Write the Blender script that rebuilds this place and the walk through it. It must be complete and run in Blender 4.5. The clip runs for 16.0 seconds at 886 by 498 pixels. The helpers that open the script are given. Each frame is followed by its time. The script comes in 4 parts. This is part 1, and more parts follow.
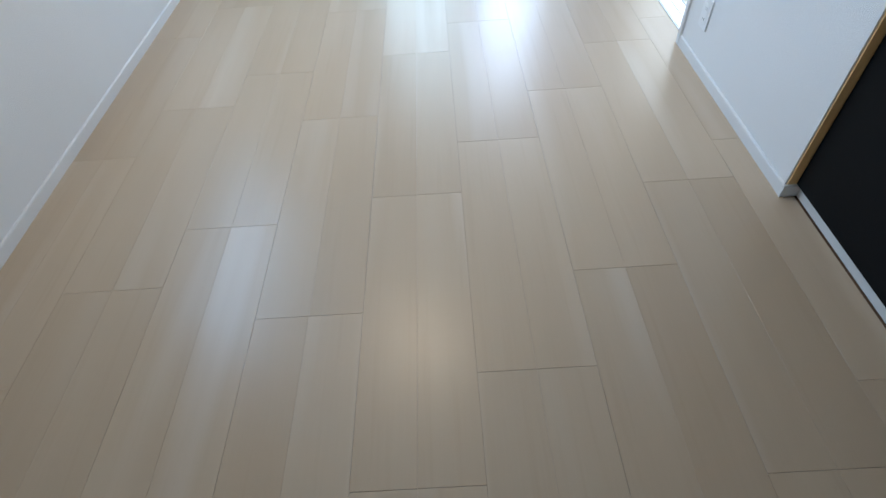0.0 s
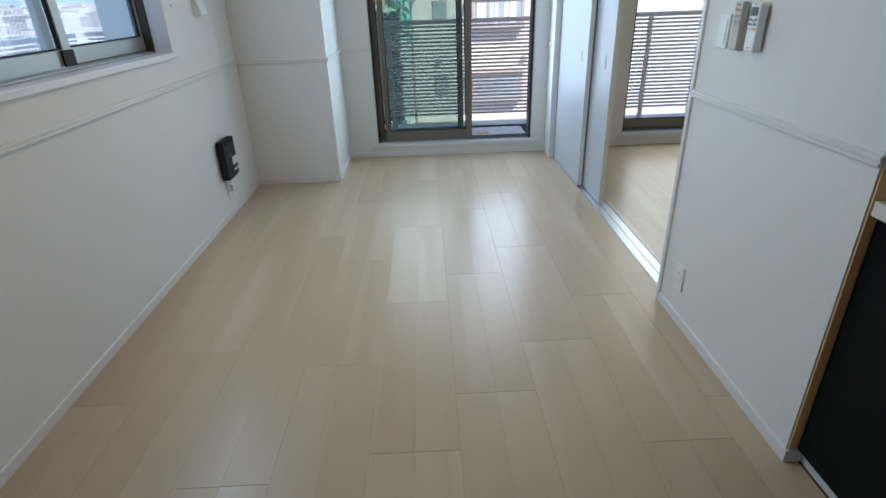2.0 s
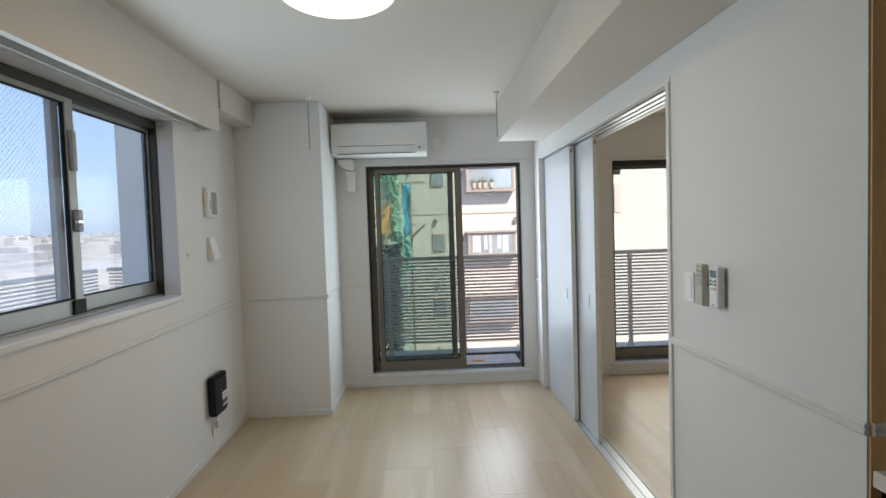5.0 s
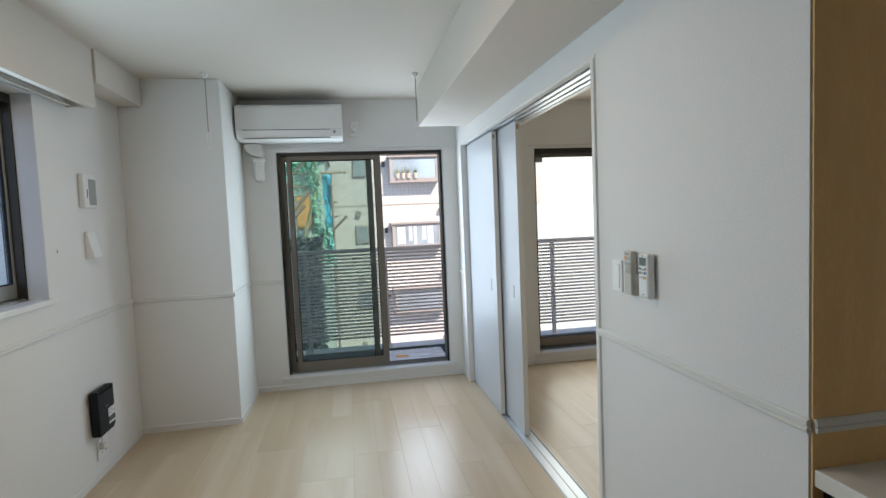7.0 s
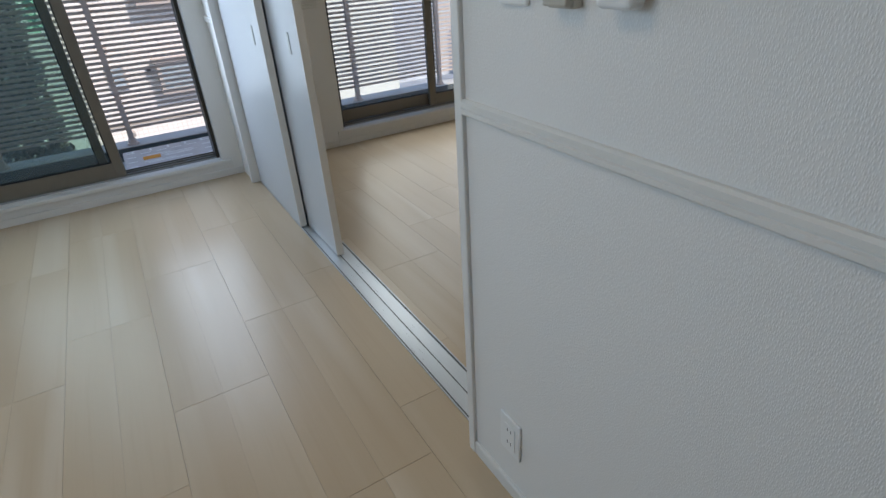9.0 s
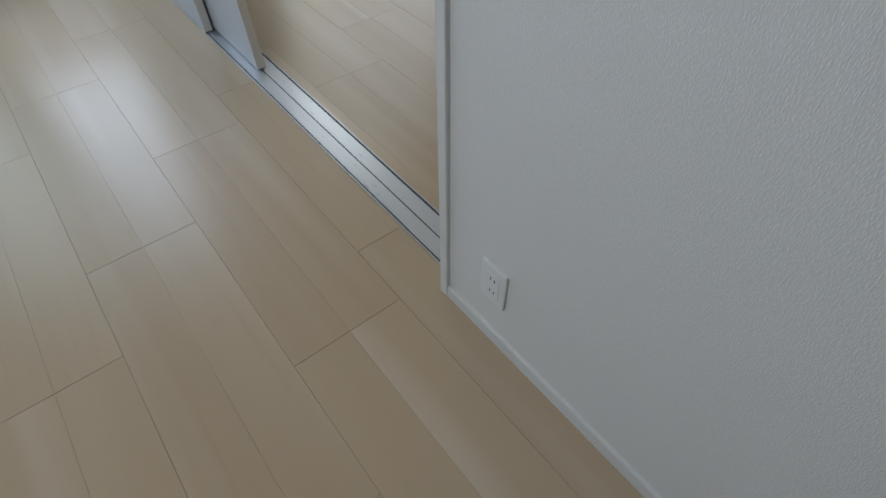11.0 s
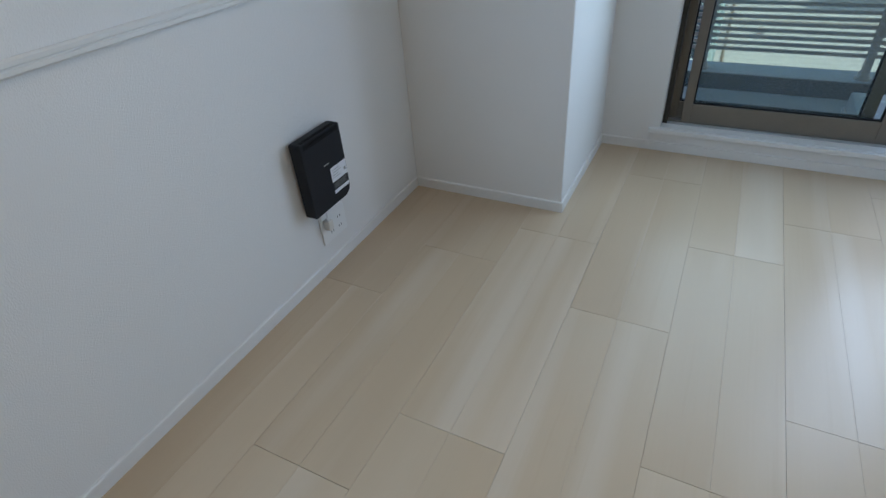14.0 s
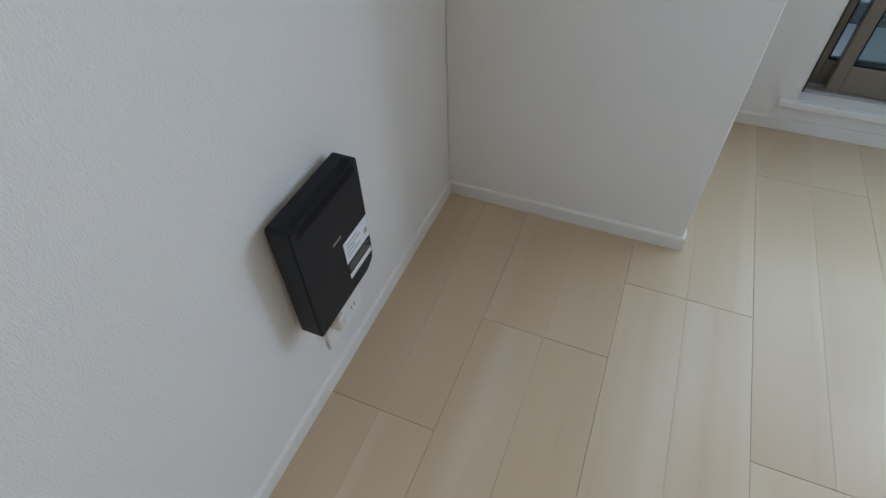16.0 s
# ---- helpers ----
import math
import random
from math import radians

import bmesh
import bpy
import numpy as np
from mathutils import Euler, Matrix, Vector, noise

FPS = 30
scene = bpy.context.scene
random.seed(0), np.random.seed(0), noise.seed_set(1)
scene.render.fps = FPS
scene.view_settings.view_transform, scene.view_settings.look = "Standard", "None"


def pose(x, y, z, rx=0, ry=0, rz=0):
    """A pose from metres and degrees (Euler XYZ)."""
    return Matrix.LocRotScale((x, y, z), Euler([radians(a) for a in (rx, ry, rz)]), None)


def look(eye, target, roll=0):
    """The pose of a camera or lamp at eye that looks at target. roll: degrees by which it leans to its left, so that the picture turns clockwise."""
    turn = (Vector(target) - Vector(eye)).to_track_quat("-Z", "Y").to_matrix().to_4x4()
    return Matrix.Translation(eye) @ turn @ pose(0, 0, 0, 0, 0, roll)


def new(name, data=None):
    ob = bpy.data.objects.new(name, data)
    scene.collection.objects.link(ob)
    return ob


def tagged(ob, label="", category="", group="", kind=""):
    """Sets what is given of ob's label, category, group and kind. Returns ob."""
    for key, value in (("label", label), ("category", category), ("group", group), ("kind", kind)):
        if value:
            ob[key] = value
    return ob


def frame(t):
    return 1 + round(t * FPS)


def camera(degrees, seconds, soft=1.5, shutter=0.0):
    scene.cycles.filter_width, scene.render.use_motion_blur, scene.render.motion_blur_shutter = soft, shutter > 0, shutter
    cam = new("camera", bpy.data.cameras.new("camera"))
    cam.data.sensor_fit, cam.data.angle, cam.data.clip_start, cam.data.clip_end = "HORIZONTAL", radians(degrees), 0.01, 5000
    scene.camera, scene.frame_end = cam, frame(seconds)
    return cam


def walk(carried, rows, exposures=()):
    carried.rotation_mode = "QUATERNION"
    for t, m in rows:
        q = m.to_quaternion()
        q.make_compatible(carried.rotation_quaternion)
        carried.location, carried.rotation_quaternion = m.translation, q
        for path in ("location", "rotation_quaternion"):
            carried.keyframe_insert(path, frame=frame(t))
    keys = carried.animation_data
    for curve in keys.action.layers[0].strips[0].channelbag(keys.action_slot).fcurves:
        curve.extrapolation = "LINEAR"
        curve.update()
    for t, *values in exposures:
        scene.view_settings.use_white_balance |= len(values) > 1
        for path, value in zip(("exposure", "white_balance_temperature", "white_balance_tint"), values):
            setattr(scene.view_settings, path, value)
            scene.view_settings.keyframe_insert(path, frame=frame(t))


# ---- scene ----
cam = camera(79.7, 16.0)
PATH = [
    (0, (1.416, -0.234, 1.215), (1.387, 1.091, -0.283), -4.4),
    (0.5, (1.421, -0.226, 1.256), (1.406, 1.243, -0.1), -3.4),
    (1, (1.425, -0.216, 1.292), (1.426, 1.38, 0.087), -2.9),
    (1.5, (1.452, -0.197, 1.328), (1.454, 1.513, 0.291), -2.7),
    (2, (1.404, -0.203, 1.362), (1.439, 1.6, 0.495), -2.0),
    (2.5, (1.421, -0.207, 1.392), (1.451, 1.665, 0.688), -2.2),
    (3, (1.439, -0.202, 1.414), (1.462, 1.715, 0.844), -2.3),
    (3.5, (1.453, -0.194, 1.429), (1.484, 1.756, 0.985), -2.2),
    (4, (1.452, -0.194, 1.449), (1.5, 1.78, 1.132), -1.9),
    (4.4, (1.461, -0.2, 1.463), (1.517, 1.79, 1.263), -1.8),
    (4.5, (1.46, -0.198, 1.469), (1.519, 1.793, 1.298), -1.9),
    (4.7, (1.456, -0.204, 1.481), (1.519, 1.791, 1.366), -1.9),
    (6.8, (1.483, -0.088, 1.442), (1.758, 1.893, 1.391), -2.4),
    (7, (1.515, 0.01, 1.463), (1.857, 1.976, 1.331), -2.4),
    (7.5, (1.602, 0.275, 1.425), (2.098, 2.181, 1.079), -2.2),
    (8, (1.696, 0.566, 1.358), (2.349, 2.37, 0.793), -1.6),
    (8.5, (1.794, 0.848, 1.315), (2.588, 2.521, 0.561), -2.2),
    (9, (1.927, 1.112, 1.237), (2.786, 2.622, 0.245), -3.7),
    (9.3, (1.969, 1.22, 1.175), (2.845, 2.617, 0.043), -4.2),
    (9.5, (2.0, 1.28, 1.137), (2.868, 2.574, -0.118), -5.0),
    (9.7, (2.006, 1.319, 1.099), (2.88, 2.511, -0.249), -4.4),
    (11.8, (1.927, 1.388, 1.143), (2.64, 2.416, -0.417), -0.6),
    (12, (1.88, 1.418, 1.148), (2.494, 2.571, -0.367), -2.2),
    (12.2, (1.802, 1.454, 1.155), (2.303, 2.728, -0.303), -2.6),
    (12.5, (1.721, 1.521, 1.179), (1.955, 2.956, -0.195), -4.9),
    (13, (1.618, 1.747, 1.202), (1.359, 3.289, -0.045), -6.5),
    (13.5, (1.418, 1.96, 1.214), (0.77, 3.433, 0.027), -5.3),
    (14, (1.132, 2.175, 1.191), (0.339, 3.582, 0.01), -4.9),
    (14.5, (0.928, 2.383, 1.173), (0.057, 3.748, -0.001), -5.1),
    (15, (0.728, 2.627, 1.146), (-0.15, 3.923, -0.098), -4.9),
    (15.5, (0.562, 2.784, 1.082), (-0.175, 4.055, -0.275), -3.5),
    (16, (0.472, 2.865, 1.07), (-0.074, 4.107, -0.399), -2.0),
]
EXPOSURES = [(0.0, 1.12, 6050, 12), (0.5, 0.92, 5850, 12), (1.5, 0.58, 6300, 11), (2.0, 0.39, 6750, 11), (3.0, 0.25, 7250, 13), (4.7, 0.18, 8050, 15), (7.0, 0.34, 7600, 13),
             (8.5, 0.17, 7200, 13), (9.0, 0.03, 7100, 13), (9.5, -0.03, 7100, 13), (12.0, 0.01, 7050, 14), (12.5, -0.04, 6900, 13), (13.0, 0.13, 6450, 13), (13.5, 0.23, 6100, 12), (14.5, 0.37, 6650, 14), (15.0, 0.39, 6650, 14), (16.0, 0.54, 6950, 15)]
walk(cam, [(t, look(eye, target, roll)) for t, eye, target, roll in PATH], EXPOSURES)

SKY, SUN_POWER = 0.15, 5.0
LIVING_POWER, SIDE_POWER, BED_POWER, LAMP_POWER, GLOW_POWER = 20.5, 14.5, 16.0, 4.3, 1.5

# ---- light ----
world = bpy.data.worlds.new("sky")
scene.world = world
world.use_nodes = True
wn = world.node_tree
sky = wn.nodes.new("ShaderNodeTexSky")
sky.sky_type, sky.sun_disc = "NISHITA", False
SUN = Vector((0.6, -1.0, 1.05)).normalized()
sky.sun_elevation = math.asin(SUN.z)
sky.sun_rotation = math.atan2(SUN.x, SUN.y)
sky.air_density, sky.dust_density, sky.ozone_density = 0.9, 1.2, 3.0
bg = wn.nodes["Background"]
bg.inputs["Strength"].default_value = SKY
haze = wn.nodes.new("ShaderNodeMix")
haze.data_type = "RGBA"
haze.inputs[0].default_value = 0.55
haze.inputs[7].default_value = (3.2, 5.7, 10.8, 1)
wn.links.new(sky.outputs[0], haze.inputs[6])
wn.links.new(haze.outputs[2], bg.inputs["Color"])
sun = new("sun", bpy.data.lights.new("sun", "SUN"))
sun.data.energy, sun.data.angle, sun.data.color = SUN_POWER, radians(0.5), (1.0, 0.96, 0.91)
sun.matrix_world = look((20, -30, 35), Vector((20, -30, 35)) - SUN)


def window_light(eye, target, w, h, power, color):
    """An area lamp in a window's opening that stands in for the sky's light."""
    ob = new("window_light", bpy.data.lights.new("window_light", "AREA"))
    ob.data.shape, ob.data.size, ob.data.size_y, ob.data.energy, ob.data.color = "RECTANGLE", w, h, power, color
    ob.matrix_world = look(eye, target)


window_light((1.30, 4.655, 1.26), (1.30, 0, 1.26), 0.66, 1.5, LIVING_POWER * 0.38, (0.54, 0.76, 0.93))
window_light((2.07, 4.655, 1.26), (2.07, 0, 1.26), 0.50, 1.5, LIVING_POWER * 0.62, (0.57, 0.76, 1.0))
window_light((0.004, 2.20, 1.58), (2.0, 2.20, 1.58), 1.4, 0.74, SIDE_POWER, (0.47, 0.735, 1.0))
window_light((4.08, 4.72, 1.08), (4.08, 0, 1.08), 1.5, 1.8, BED_POWER, (0.80, 0.90, 0.90))


def round_light(x, y, z, power, color):
    ob = new("ceiling_lamp_light", bpy.data.lights.new("ceiling_lamp_light", "AREA"))
    ob.data.shape, ob.data.size, ob.data.energy, ob.data.color = "DISK", 0.46, power, color
    ob.matrix_world = look((x, y, z), (x, y + 0.0001, 0))


round_light(1.14, 1.97, 2.378, LAMP_POWER, (1.0, 0.74, 0.44))


# ---- materials ----
def shader(name, color, rough=0.5, metal=0.0):
    m = bpy.data.materials.new(name)
    m.use_nodes = True
    b = m.node_tree.nodes["Principled BSDF"]
    b.inputs["Base Color"].default_value = (*color, 1)
    b.inputs["Roughness"].default_value = rough
    b.inputs["Metallic"].default_value = metal
    return m, m.node_tree, b


def position(t, scale=(1, 1, 1)):
    g = t.nodes.new("ShaderNodeNewGeometry")
    mp = t.nodes.new("ShaderNodeMapping")
    mp.inputs["Scale"].default_value = scale
    t.links.new(g.outputs["Position"], mp.inputs["Vector"])
    return mp.outputs["Vector"]


def noise_of(t, vec, scale, detail=4, rough=0.55):
    n = t.nodes.new("ShaderNodeTexNoise")
    n.inputs["Scale"].default_value, n.inputs["Detail"].default_value, n.inputs["Roughness"].default_value = scale, detail, rough
    t.links.new(vec, n.inputs["Vector"])
    return n.outputs["Fac"]


def ramp(t, fac, stops):
    r = t.nodes.new("ShaderNodeValToRGB")
    r.color_ramp.elements[0].position, r.color_ramp.elements[0].color = stops[0][0], (*stops[0][1], 1)
    r.color_ramp.elements[1].position, r.color_ramp.elements[1].color = stops[-1][0], (*stops[-1][1], 1)
    for p, c in stops[1:-1]:
        r.color_ramp.elements.new(p).color = (*c, 1)
    t.links.new(fac, r.inputs["Fac"])
    return r.outputs["Color"]


def mix(t, a, b, fac, how="MIX"):
    n = t.nodes.new("ShaderNodeMix")
    n.data_type, n.blend_type = "RGBA", how
    for sock, v in ((n.inputs[6], a), (n.inputs[7], b), (n.inputs[0], fac)):
        if isinstance(v, (int, float)):
            sock.default_value = v
        elif isinstance(v, tuple):
            sock.default_value = (*v, 1)
        else:
            t.links.new(v, sock)
    return n.outputs[2]


def bump(t, b, height, strength, distance):
    n = t.nodes.new("ShaderNodeBump")
    n.inputs["Strength"].default_value, n.inputs["Distance"].default_value = strength, distance
    t.links.new(height, n.inputs["Height"])
    t.links.new(n.outputs[0], b.inputs["Normal"])


def plain(name, color, rough=0.5, metal=0.0, vary=0.06, scale=6.0, grain=0.0, grain_scale=300, stretch=(1, 1, 1)):
    """A surface with a slight change of tone at two scales and, if grain is given, a fine relief."""
    m, t, b = shader(name, color, rough, metal)
    p = position(t, stretch)
    big, small = noise_of(t, p, scale, 3), noise_of(t, p, scale * 12, 3)
    both = mix(t, big, small, 0.4)
    lo, hi = tuple(c * (1 - vary) for c in color), tuple(min(1, c * (1 + vary)) for c in color)
    t.links.new(ramp(t, both, [(0.3, lo), (0.7, hi)]), b.inputs["Base Color"])
    r = t.nodes.new("ShaderNodeMapRange")
    r.inputs["To Min"].default_value, r.inputs["To Max"].default_value = max(0.02, rough - 0.06), min(1, rough + 0.06)
    t.links.new(big, r.inputs["Value"])
    t.links.new(r.outputs[0], b.inputs["Roughness"])
    if grain:
        bump(t, b, noise_of(t, p, grain_scale, 3), 0.6, grain)
    return m


def wallpaper(name, color):
    """Woven white vinyl paper: short upright threads over a soft unevenness."""
    m, t, b = shader(name, color, 0.72)
    p = position(t)
    soft = noise_of(t, p, 1.3, 3)
    t.links.new(ramp(t, soft, [(0.3, tuple(c * 0.965 for c in color)), (0.7, color)]), b.inputs["Base Color"])
    cells = t.nodes.new("ShaderNodeTexVoronoi")
    cells.inputs["Scale"].default_value, cells.inputs["Randomness"].default_value = 470.0, 0.8
    t.links.new(position(t, (1, 1, 0.36)), cells.inputs["Vector"])
    thread = ramp(t, cells.outputs["Distance"], [(0.15, (1, 1, 1)), (0.62, (0, 0, 0))])
    h = mix(t, thread, noise_of(t, position(t, (1, 1, 0.5)), 210, 2, 0.5), 0.35)
    bump(t, b, h, 1.0, 0.0006)
    return m


def board_wood():
    m, t, b = shader("pale_maple_board", (0.6, 0.5, 0.4), 0.3)
    info = t.nodes.new("ShaderNodeObjectInfo")
    isl = t.nodes.new("ShaderNodeNewGeometry")
    add = t.nodes.new("ShaderNodeMath")
    add.operation = "ADD"
    t.links.new(info.outputs["Random"], add.inputs[0])
    t.links.new(isl.outputs["Random Per Island"], add.inputs[1])
    far = t.nodes.new("ShaderNodeCombineXYZ")
    mul = t.nodes.new("ShaderNodeMath")
    mul.operation = "MULTIPLY"
    mul.inputs[1].default_value = 57.0
    t.links.new(add.outputs[0], mul.inputs[0])
    t.links.new(mul.outputs[0], far.inputs[2])

    def shifted(scale):
        v = t.nodes.new("ShaderNodeVectorMath")
        v.operation = "ADD"
        t.links.new(position(t, scale), v.inputs[0])
        t.links.new(far.outputs[0], v.inputs[1])
        return v.outputs[0]

    broad = noise_of(t, shifted((4.5, 0.55, 1)), 1.0, 2, 0.5)
    base = ramp(t, broad, [(0.3, (0.500, 0.374, 0.250)), (0.5, (0.528, 0.402, 0.274)), (0.7, (0.556, 0.432, 0.302))])
    streak = noise_of(t, shifted((8, 0.45, 1)), 1.0, 1, 0.4)
    base = mix(t, base, (0.65, 0.55, 0.435), ramp(t, streak, [(0.56, (0, 0, 0)), (0.76, (0.55, 0.55, 0.55))]))
    fine = noise_of(t, shifted((170, 5, 1)), 1.0, 5, 0.65)
    base = mix(t, base, ramp(t, fine, [(0.3, (0.94, 0.925, 0.91)), (0.65, (1.0, 1.0, 1.0))]), 0.28, "MULTIPLY")
    fleck = noise_of(t, shifted((42, 1.6, 1)), 1.0, 2, 0.5)
    base = mix(t, base, ramp(t, fleck, [(0.58, (1, 1, 1)), (0.72, (0.90, 0.86, 0.81))]), 0.28, "MULTIPLY")
    tone = t.nodes.new("ShaderNodeMapRange")
    tone.inputs["To Min"].default_value, tone.inputs["To Max"].default_value = 0.97, 1.02
    t.links.new(info.outputs["Random"], tone.inputs["Value"])
    v = t.nodes.new("ShaderNodeVectorMath")
    v.operation = "SCALE"
    t.links.new(base, v.inputs[0])
    t.links.new(tone.outputs[0], v.inputs["Scale"])
    t.links.new(v.outputs[0], b.inputs["Base Color"])
    r = t.nodes.new("ShaderNodeMapRange")
    r.inputs["To Min"].default_value, r.inputs["To Max"].default_value = 0.288, 0.33
    t.links.new(noise_of(t, position(t), 2.2, 4), r.inputs["Value"])
    t.links.new(r.outputs[0], b.inputs["Roughness"])
    bump(t, b, fine, 0.25, 0.0003)
    return m


def window_glass(name, tint, dust):
    m, t, b = shader(name, tint, 0.0)
    b.inputs["Transmission Weight"].default_value = 1.0
    b.inputs["IOR"].default_value = 1.45
    out = t.nodes["Material Output"]
    clear, gloss = t.nodes.new("ShaderNodeBsdfTransparent"), t.nodes.new("ShaderNodeBsdfGlossy")
    clear.inputs["Color"].default_value = (*tint, 1)
    gloss.inputs["Roughness"].default_value = 0.0
    fres = t.nodes.new("ShaderNodeFresnel")
    fres.inputs["IOR"].default_value = 1.35
    ms = t.nodes.new("ShaderNodeMixShader")
    t.links.new(fres.outputs[0], ms.inputs[0])
    t.links.new(clear.outputs[0], ms.inputs[1])
    t.links.new(gloss.outputs[0], ms.inputs[2])
    film, dusty = t.nodes.new("ShaderNodeBsdfTranslucent"), t.nodes.new("ShaderNodeMixShader")
    film.inputs["Color"].default_value = (0.85, 0.88, 0.9, 1)
    dusty.inputs[0].default_value = dust
    t.links.new(ms.outputs[0], dusty.inputs[1])
    t.links.new(film.outputs[0], dusty.inputs[2])
    t.links.new(dusty.outputs[0], out.inputs["Surface"])
    return m


PAPER = wallpaper("white_woven_wallpaper", (0.80, 0.79, 0.77))
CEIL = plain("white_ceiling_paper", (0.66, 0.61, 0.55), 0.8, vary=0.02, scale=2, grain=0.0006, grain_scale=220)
TRIM = plain("white_moulding", (0.75, 0.74, 0.72), 0.42, vary=0.02)
RAILM = plain("cream_white_rail", (0.74, 0.73, 0.70), 0.4, vary=0.02)
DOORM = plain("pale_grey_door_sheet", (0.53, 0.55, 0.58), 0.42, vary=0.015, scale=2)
DOOREDGE = plain("ivory_door_edge", (0.74, 0.71, 0.66), 0.45, vary=0.02)
DARK_FRAME = plain("dark_bronze_frame", (0.050, 0.045, 0.037), 0.42, 0.3, vary=0.08, scale=12)
GREY_SASH = plain("grey_aluminium_sash", (0.34, 0.355, 0.34), 0.4, 0.3, vary=0.06, scale=12)
BRONZE = plain("bronze_aluminium", (0.20, 0.176, 0.146), 0.38, 0.35, vary=0.08, scale=12)
BRONZE_LIGHT = plain("stainless_bronze", (0.2, 0.19, 0.17), 0.35, 0.6, vary=0.06, scale=12)
TRACK_METAL = plain("pale_track_metal", (0.42, 0.43, 0.45), 0.3, 0.5, vary=0.06, scale=12)
GASKET = plain("black_rubber", (0.012, 0.012, 0.013), 0.6, vary=0.1)
SILVER = plain("brushed_aluminium", (0.60, 0.63, 0.66), 0.30, 0.55, vary=0.05, scale=20, grain=0.0002, grain_scale=90, stretch=(14, 0.6, 14))
DARKGROOVE = plain("dark_groove", (0.05, 0.052, 0.06), 0.5, vary=0.1)
SUBFLOOR = plain("brown_joint", (0.16, 0.085, 0.045), 0.9, vary=0.2, scale=15)
BOARD = board_wood()
WHITE_PLASTIC = plain("white_plastic", (0.82, 0.82, 0.81), 0.38, vary=0.015)
GLOSSY_PLASTIC = plain("glossy_white_plastic", (0.82, 0.82, 0.81), 0.12, vary=0.01)
IVORY_PLASTIC = plain("ivory_plastic", (0.50, 0.47, 0.41), 0.4, vary=0.03)
GREY_PLASTIC = plain("grey_plastic", (0.33, 0.34, 0.33), 0.4, vary=0.04)
BLACK_PLASTIC = plain("matt_black_plastic", (0.009, 0.011, 0.016), 0.42, vary=0.15, scale=20, grain=0.0001, grain_scale=900)
BLACK_PANEL = plain("matt_black_panel", (0.003, 0.004, 0.005), 0.5, vary=0.15, scale=4)
COUNTER = plain("white_worktop", (0.76, 0.73, 0.68), 0.22, vary=0.03, scale=15)
WOODWALL = plain("brown_panel", (0.86, 0.55, 0.25), 0.5, vary=0.10, scale=3, stretch=(5, 5, 1), grain=0.0003, grain_scale=160)
GLASS_GREEN = window_glass("green_tinted_glass", (0.61, 0.71, 0.655), 0.055)
GLASS = window_glass("clear_wired_glass", (0.93, 0.97, 0.97), 0.05)
GLASS_DUSTY = window_glass("dusty_wired_glass", (0.93, 0.97, 0.97), 0.08)
WIRE = plain("glass_wire", (0.26, 0.30, 0.36), 0.4, 0.5, vary=0.05)
WIRE_DARK = plain("dark_glass_wire", (0.08, 0.10, 0.14), 0.6, vary=0.05)
HOOKWIRE = plain("dull_steel_rod", (0.30, 0.30, 0.29), 0.4, 0.6, vary=0.05)
BRASS = plain("dull_brass", (0.42, 0.28, 0.13), 0.4, 0.7, vary=0.05)
STEEL = plain("stainless_wire", (0.6, 0.6, 0.58), 0.25, 1.0, vary=0.03)
CONCRETE = plain("balcony_concrete", (0.26, 0.255, 0.25), 0.85, vary=0.15, scale=3, grain=0.001, grain_scale=60)
# Pale copy of the taupe railing metal: window haze put into its colour.
RAIL_HAZED = plain("haze_paled_aluminium", (0.80, 0.79, 0.77), 0.5, 0.1, vary=0.05, scale=8)
BALCONY_SHEET = plain("grey_balcony_sheet", (0.46, 0.45, 0.44), 0.7, vary=0.12, scale=5, grain=0.0006, grain_scale=200)
KERB_DARK = plain("dark_kerb_coating", (0.07, 0.085, 0.088), 0.6, vary=0.15, scale=5)
RAIL_METAL = plain("taupe_aluminium", (0.58, 0.47, 0.41), 0.45, 0.25, vary=0.06, scale=8)
HATCH = plain("hatch_steel", (0.58, 0.55, 0.54), 0.4, 0.0, vary=0.15, scale=10, grain=0.0004, grain_scale=80)
PAINT_WHITE = plain("pale_paint", (0.90, 0.90, 0.88), 0.5, vary=0.05)
PAINT_ORANGE = plain("orange_sticker", (0.85, 0.33, 0.03), 0.5, vary=0.05)
CREAM = plain("cream_render", (0.88, 0.85, 0.76), 0.9, vary=0.05, scale=2, grain=0.002, grain_scale=70)
TILE_PALE = plain("pink_beige_wall_tile", (0.62, 0.53, 0.46), 0.5, vary=0.1, scale=4)
GROUT = plain("grout", (0.36, 0.31, 0.27), 0.9, vary=0.08, scale=4)
BAYFRAME = plain("brown_grey_bay_frame", (0.40, 0.345, 0.32), 0.5, 0.2, vary=0.08)
FARGLASS = plain("far_window_glass", (0.50, 0.57, 0.62), 0.10, 0.55, vary=0.25, scale=1.2)
WHITEWASH = plain("white_building_render", (0.62, 0.62, 0.565), 0.9, vary=0.04, scale=0.8, grain=0.002, grain_scale=40)
NETTING = plain("green_scaffold_net", (0.08, 0.46, 0.32), 0.9, vary=0.2, scale=2.5)
TARP = plain("blue_tarpaulin", (0.05, 0.45, 0.62), 0.5, vary=0.3, scale=3)
ORANGE = plain("orange_site_wall", (0.80, 0.42, 0.14), 0.8, vary=0.2, scale=3)
PIPE = plain("rusty_scaffold_pipe", (0.42, 0.32, 0.23), 0.5, 0.4, vary=0.3, scale=6)
LEAF = plain("dark_foliage", (0.095, 0.12, 0.11), 0.8, vary=0.3, scale=5)
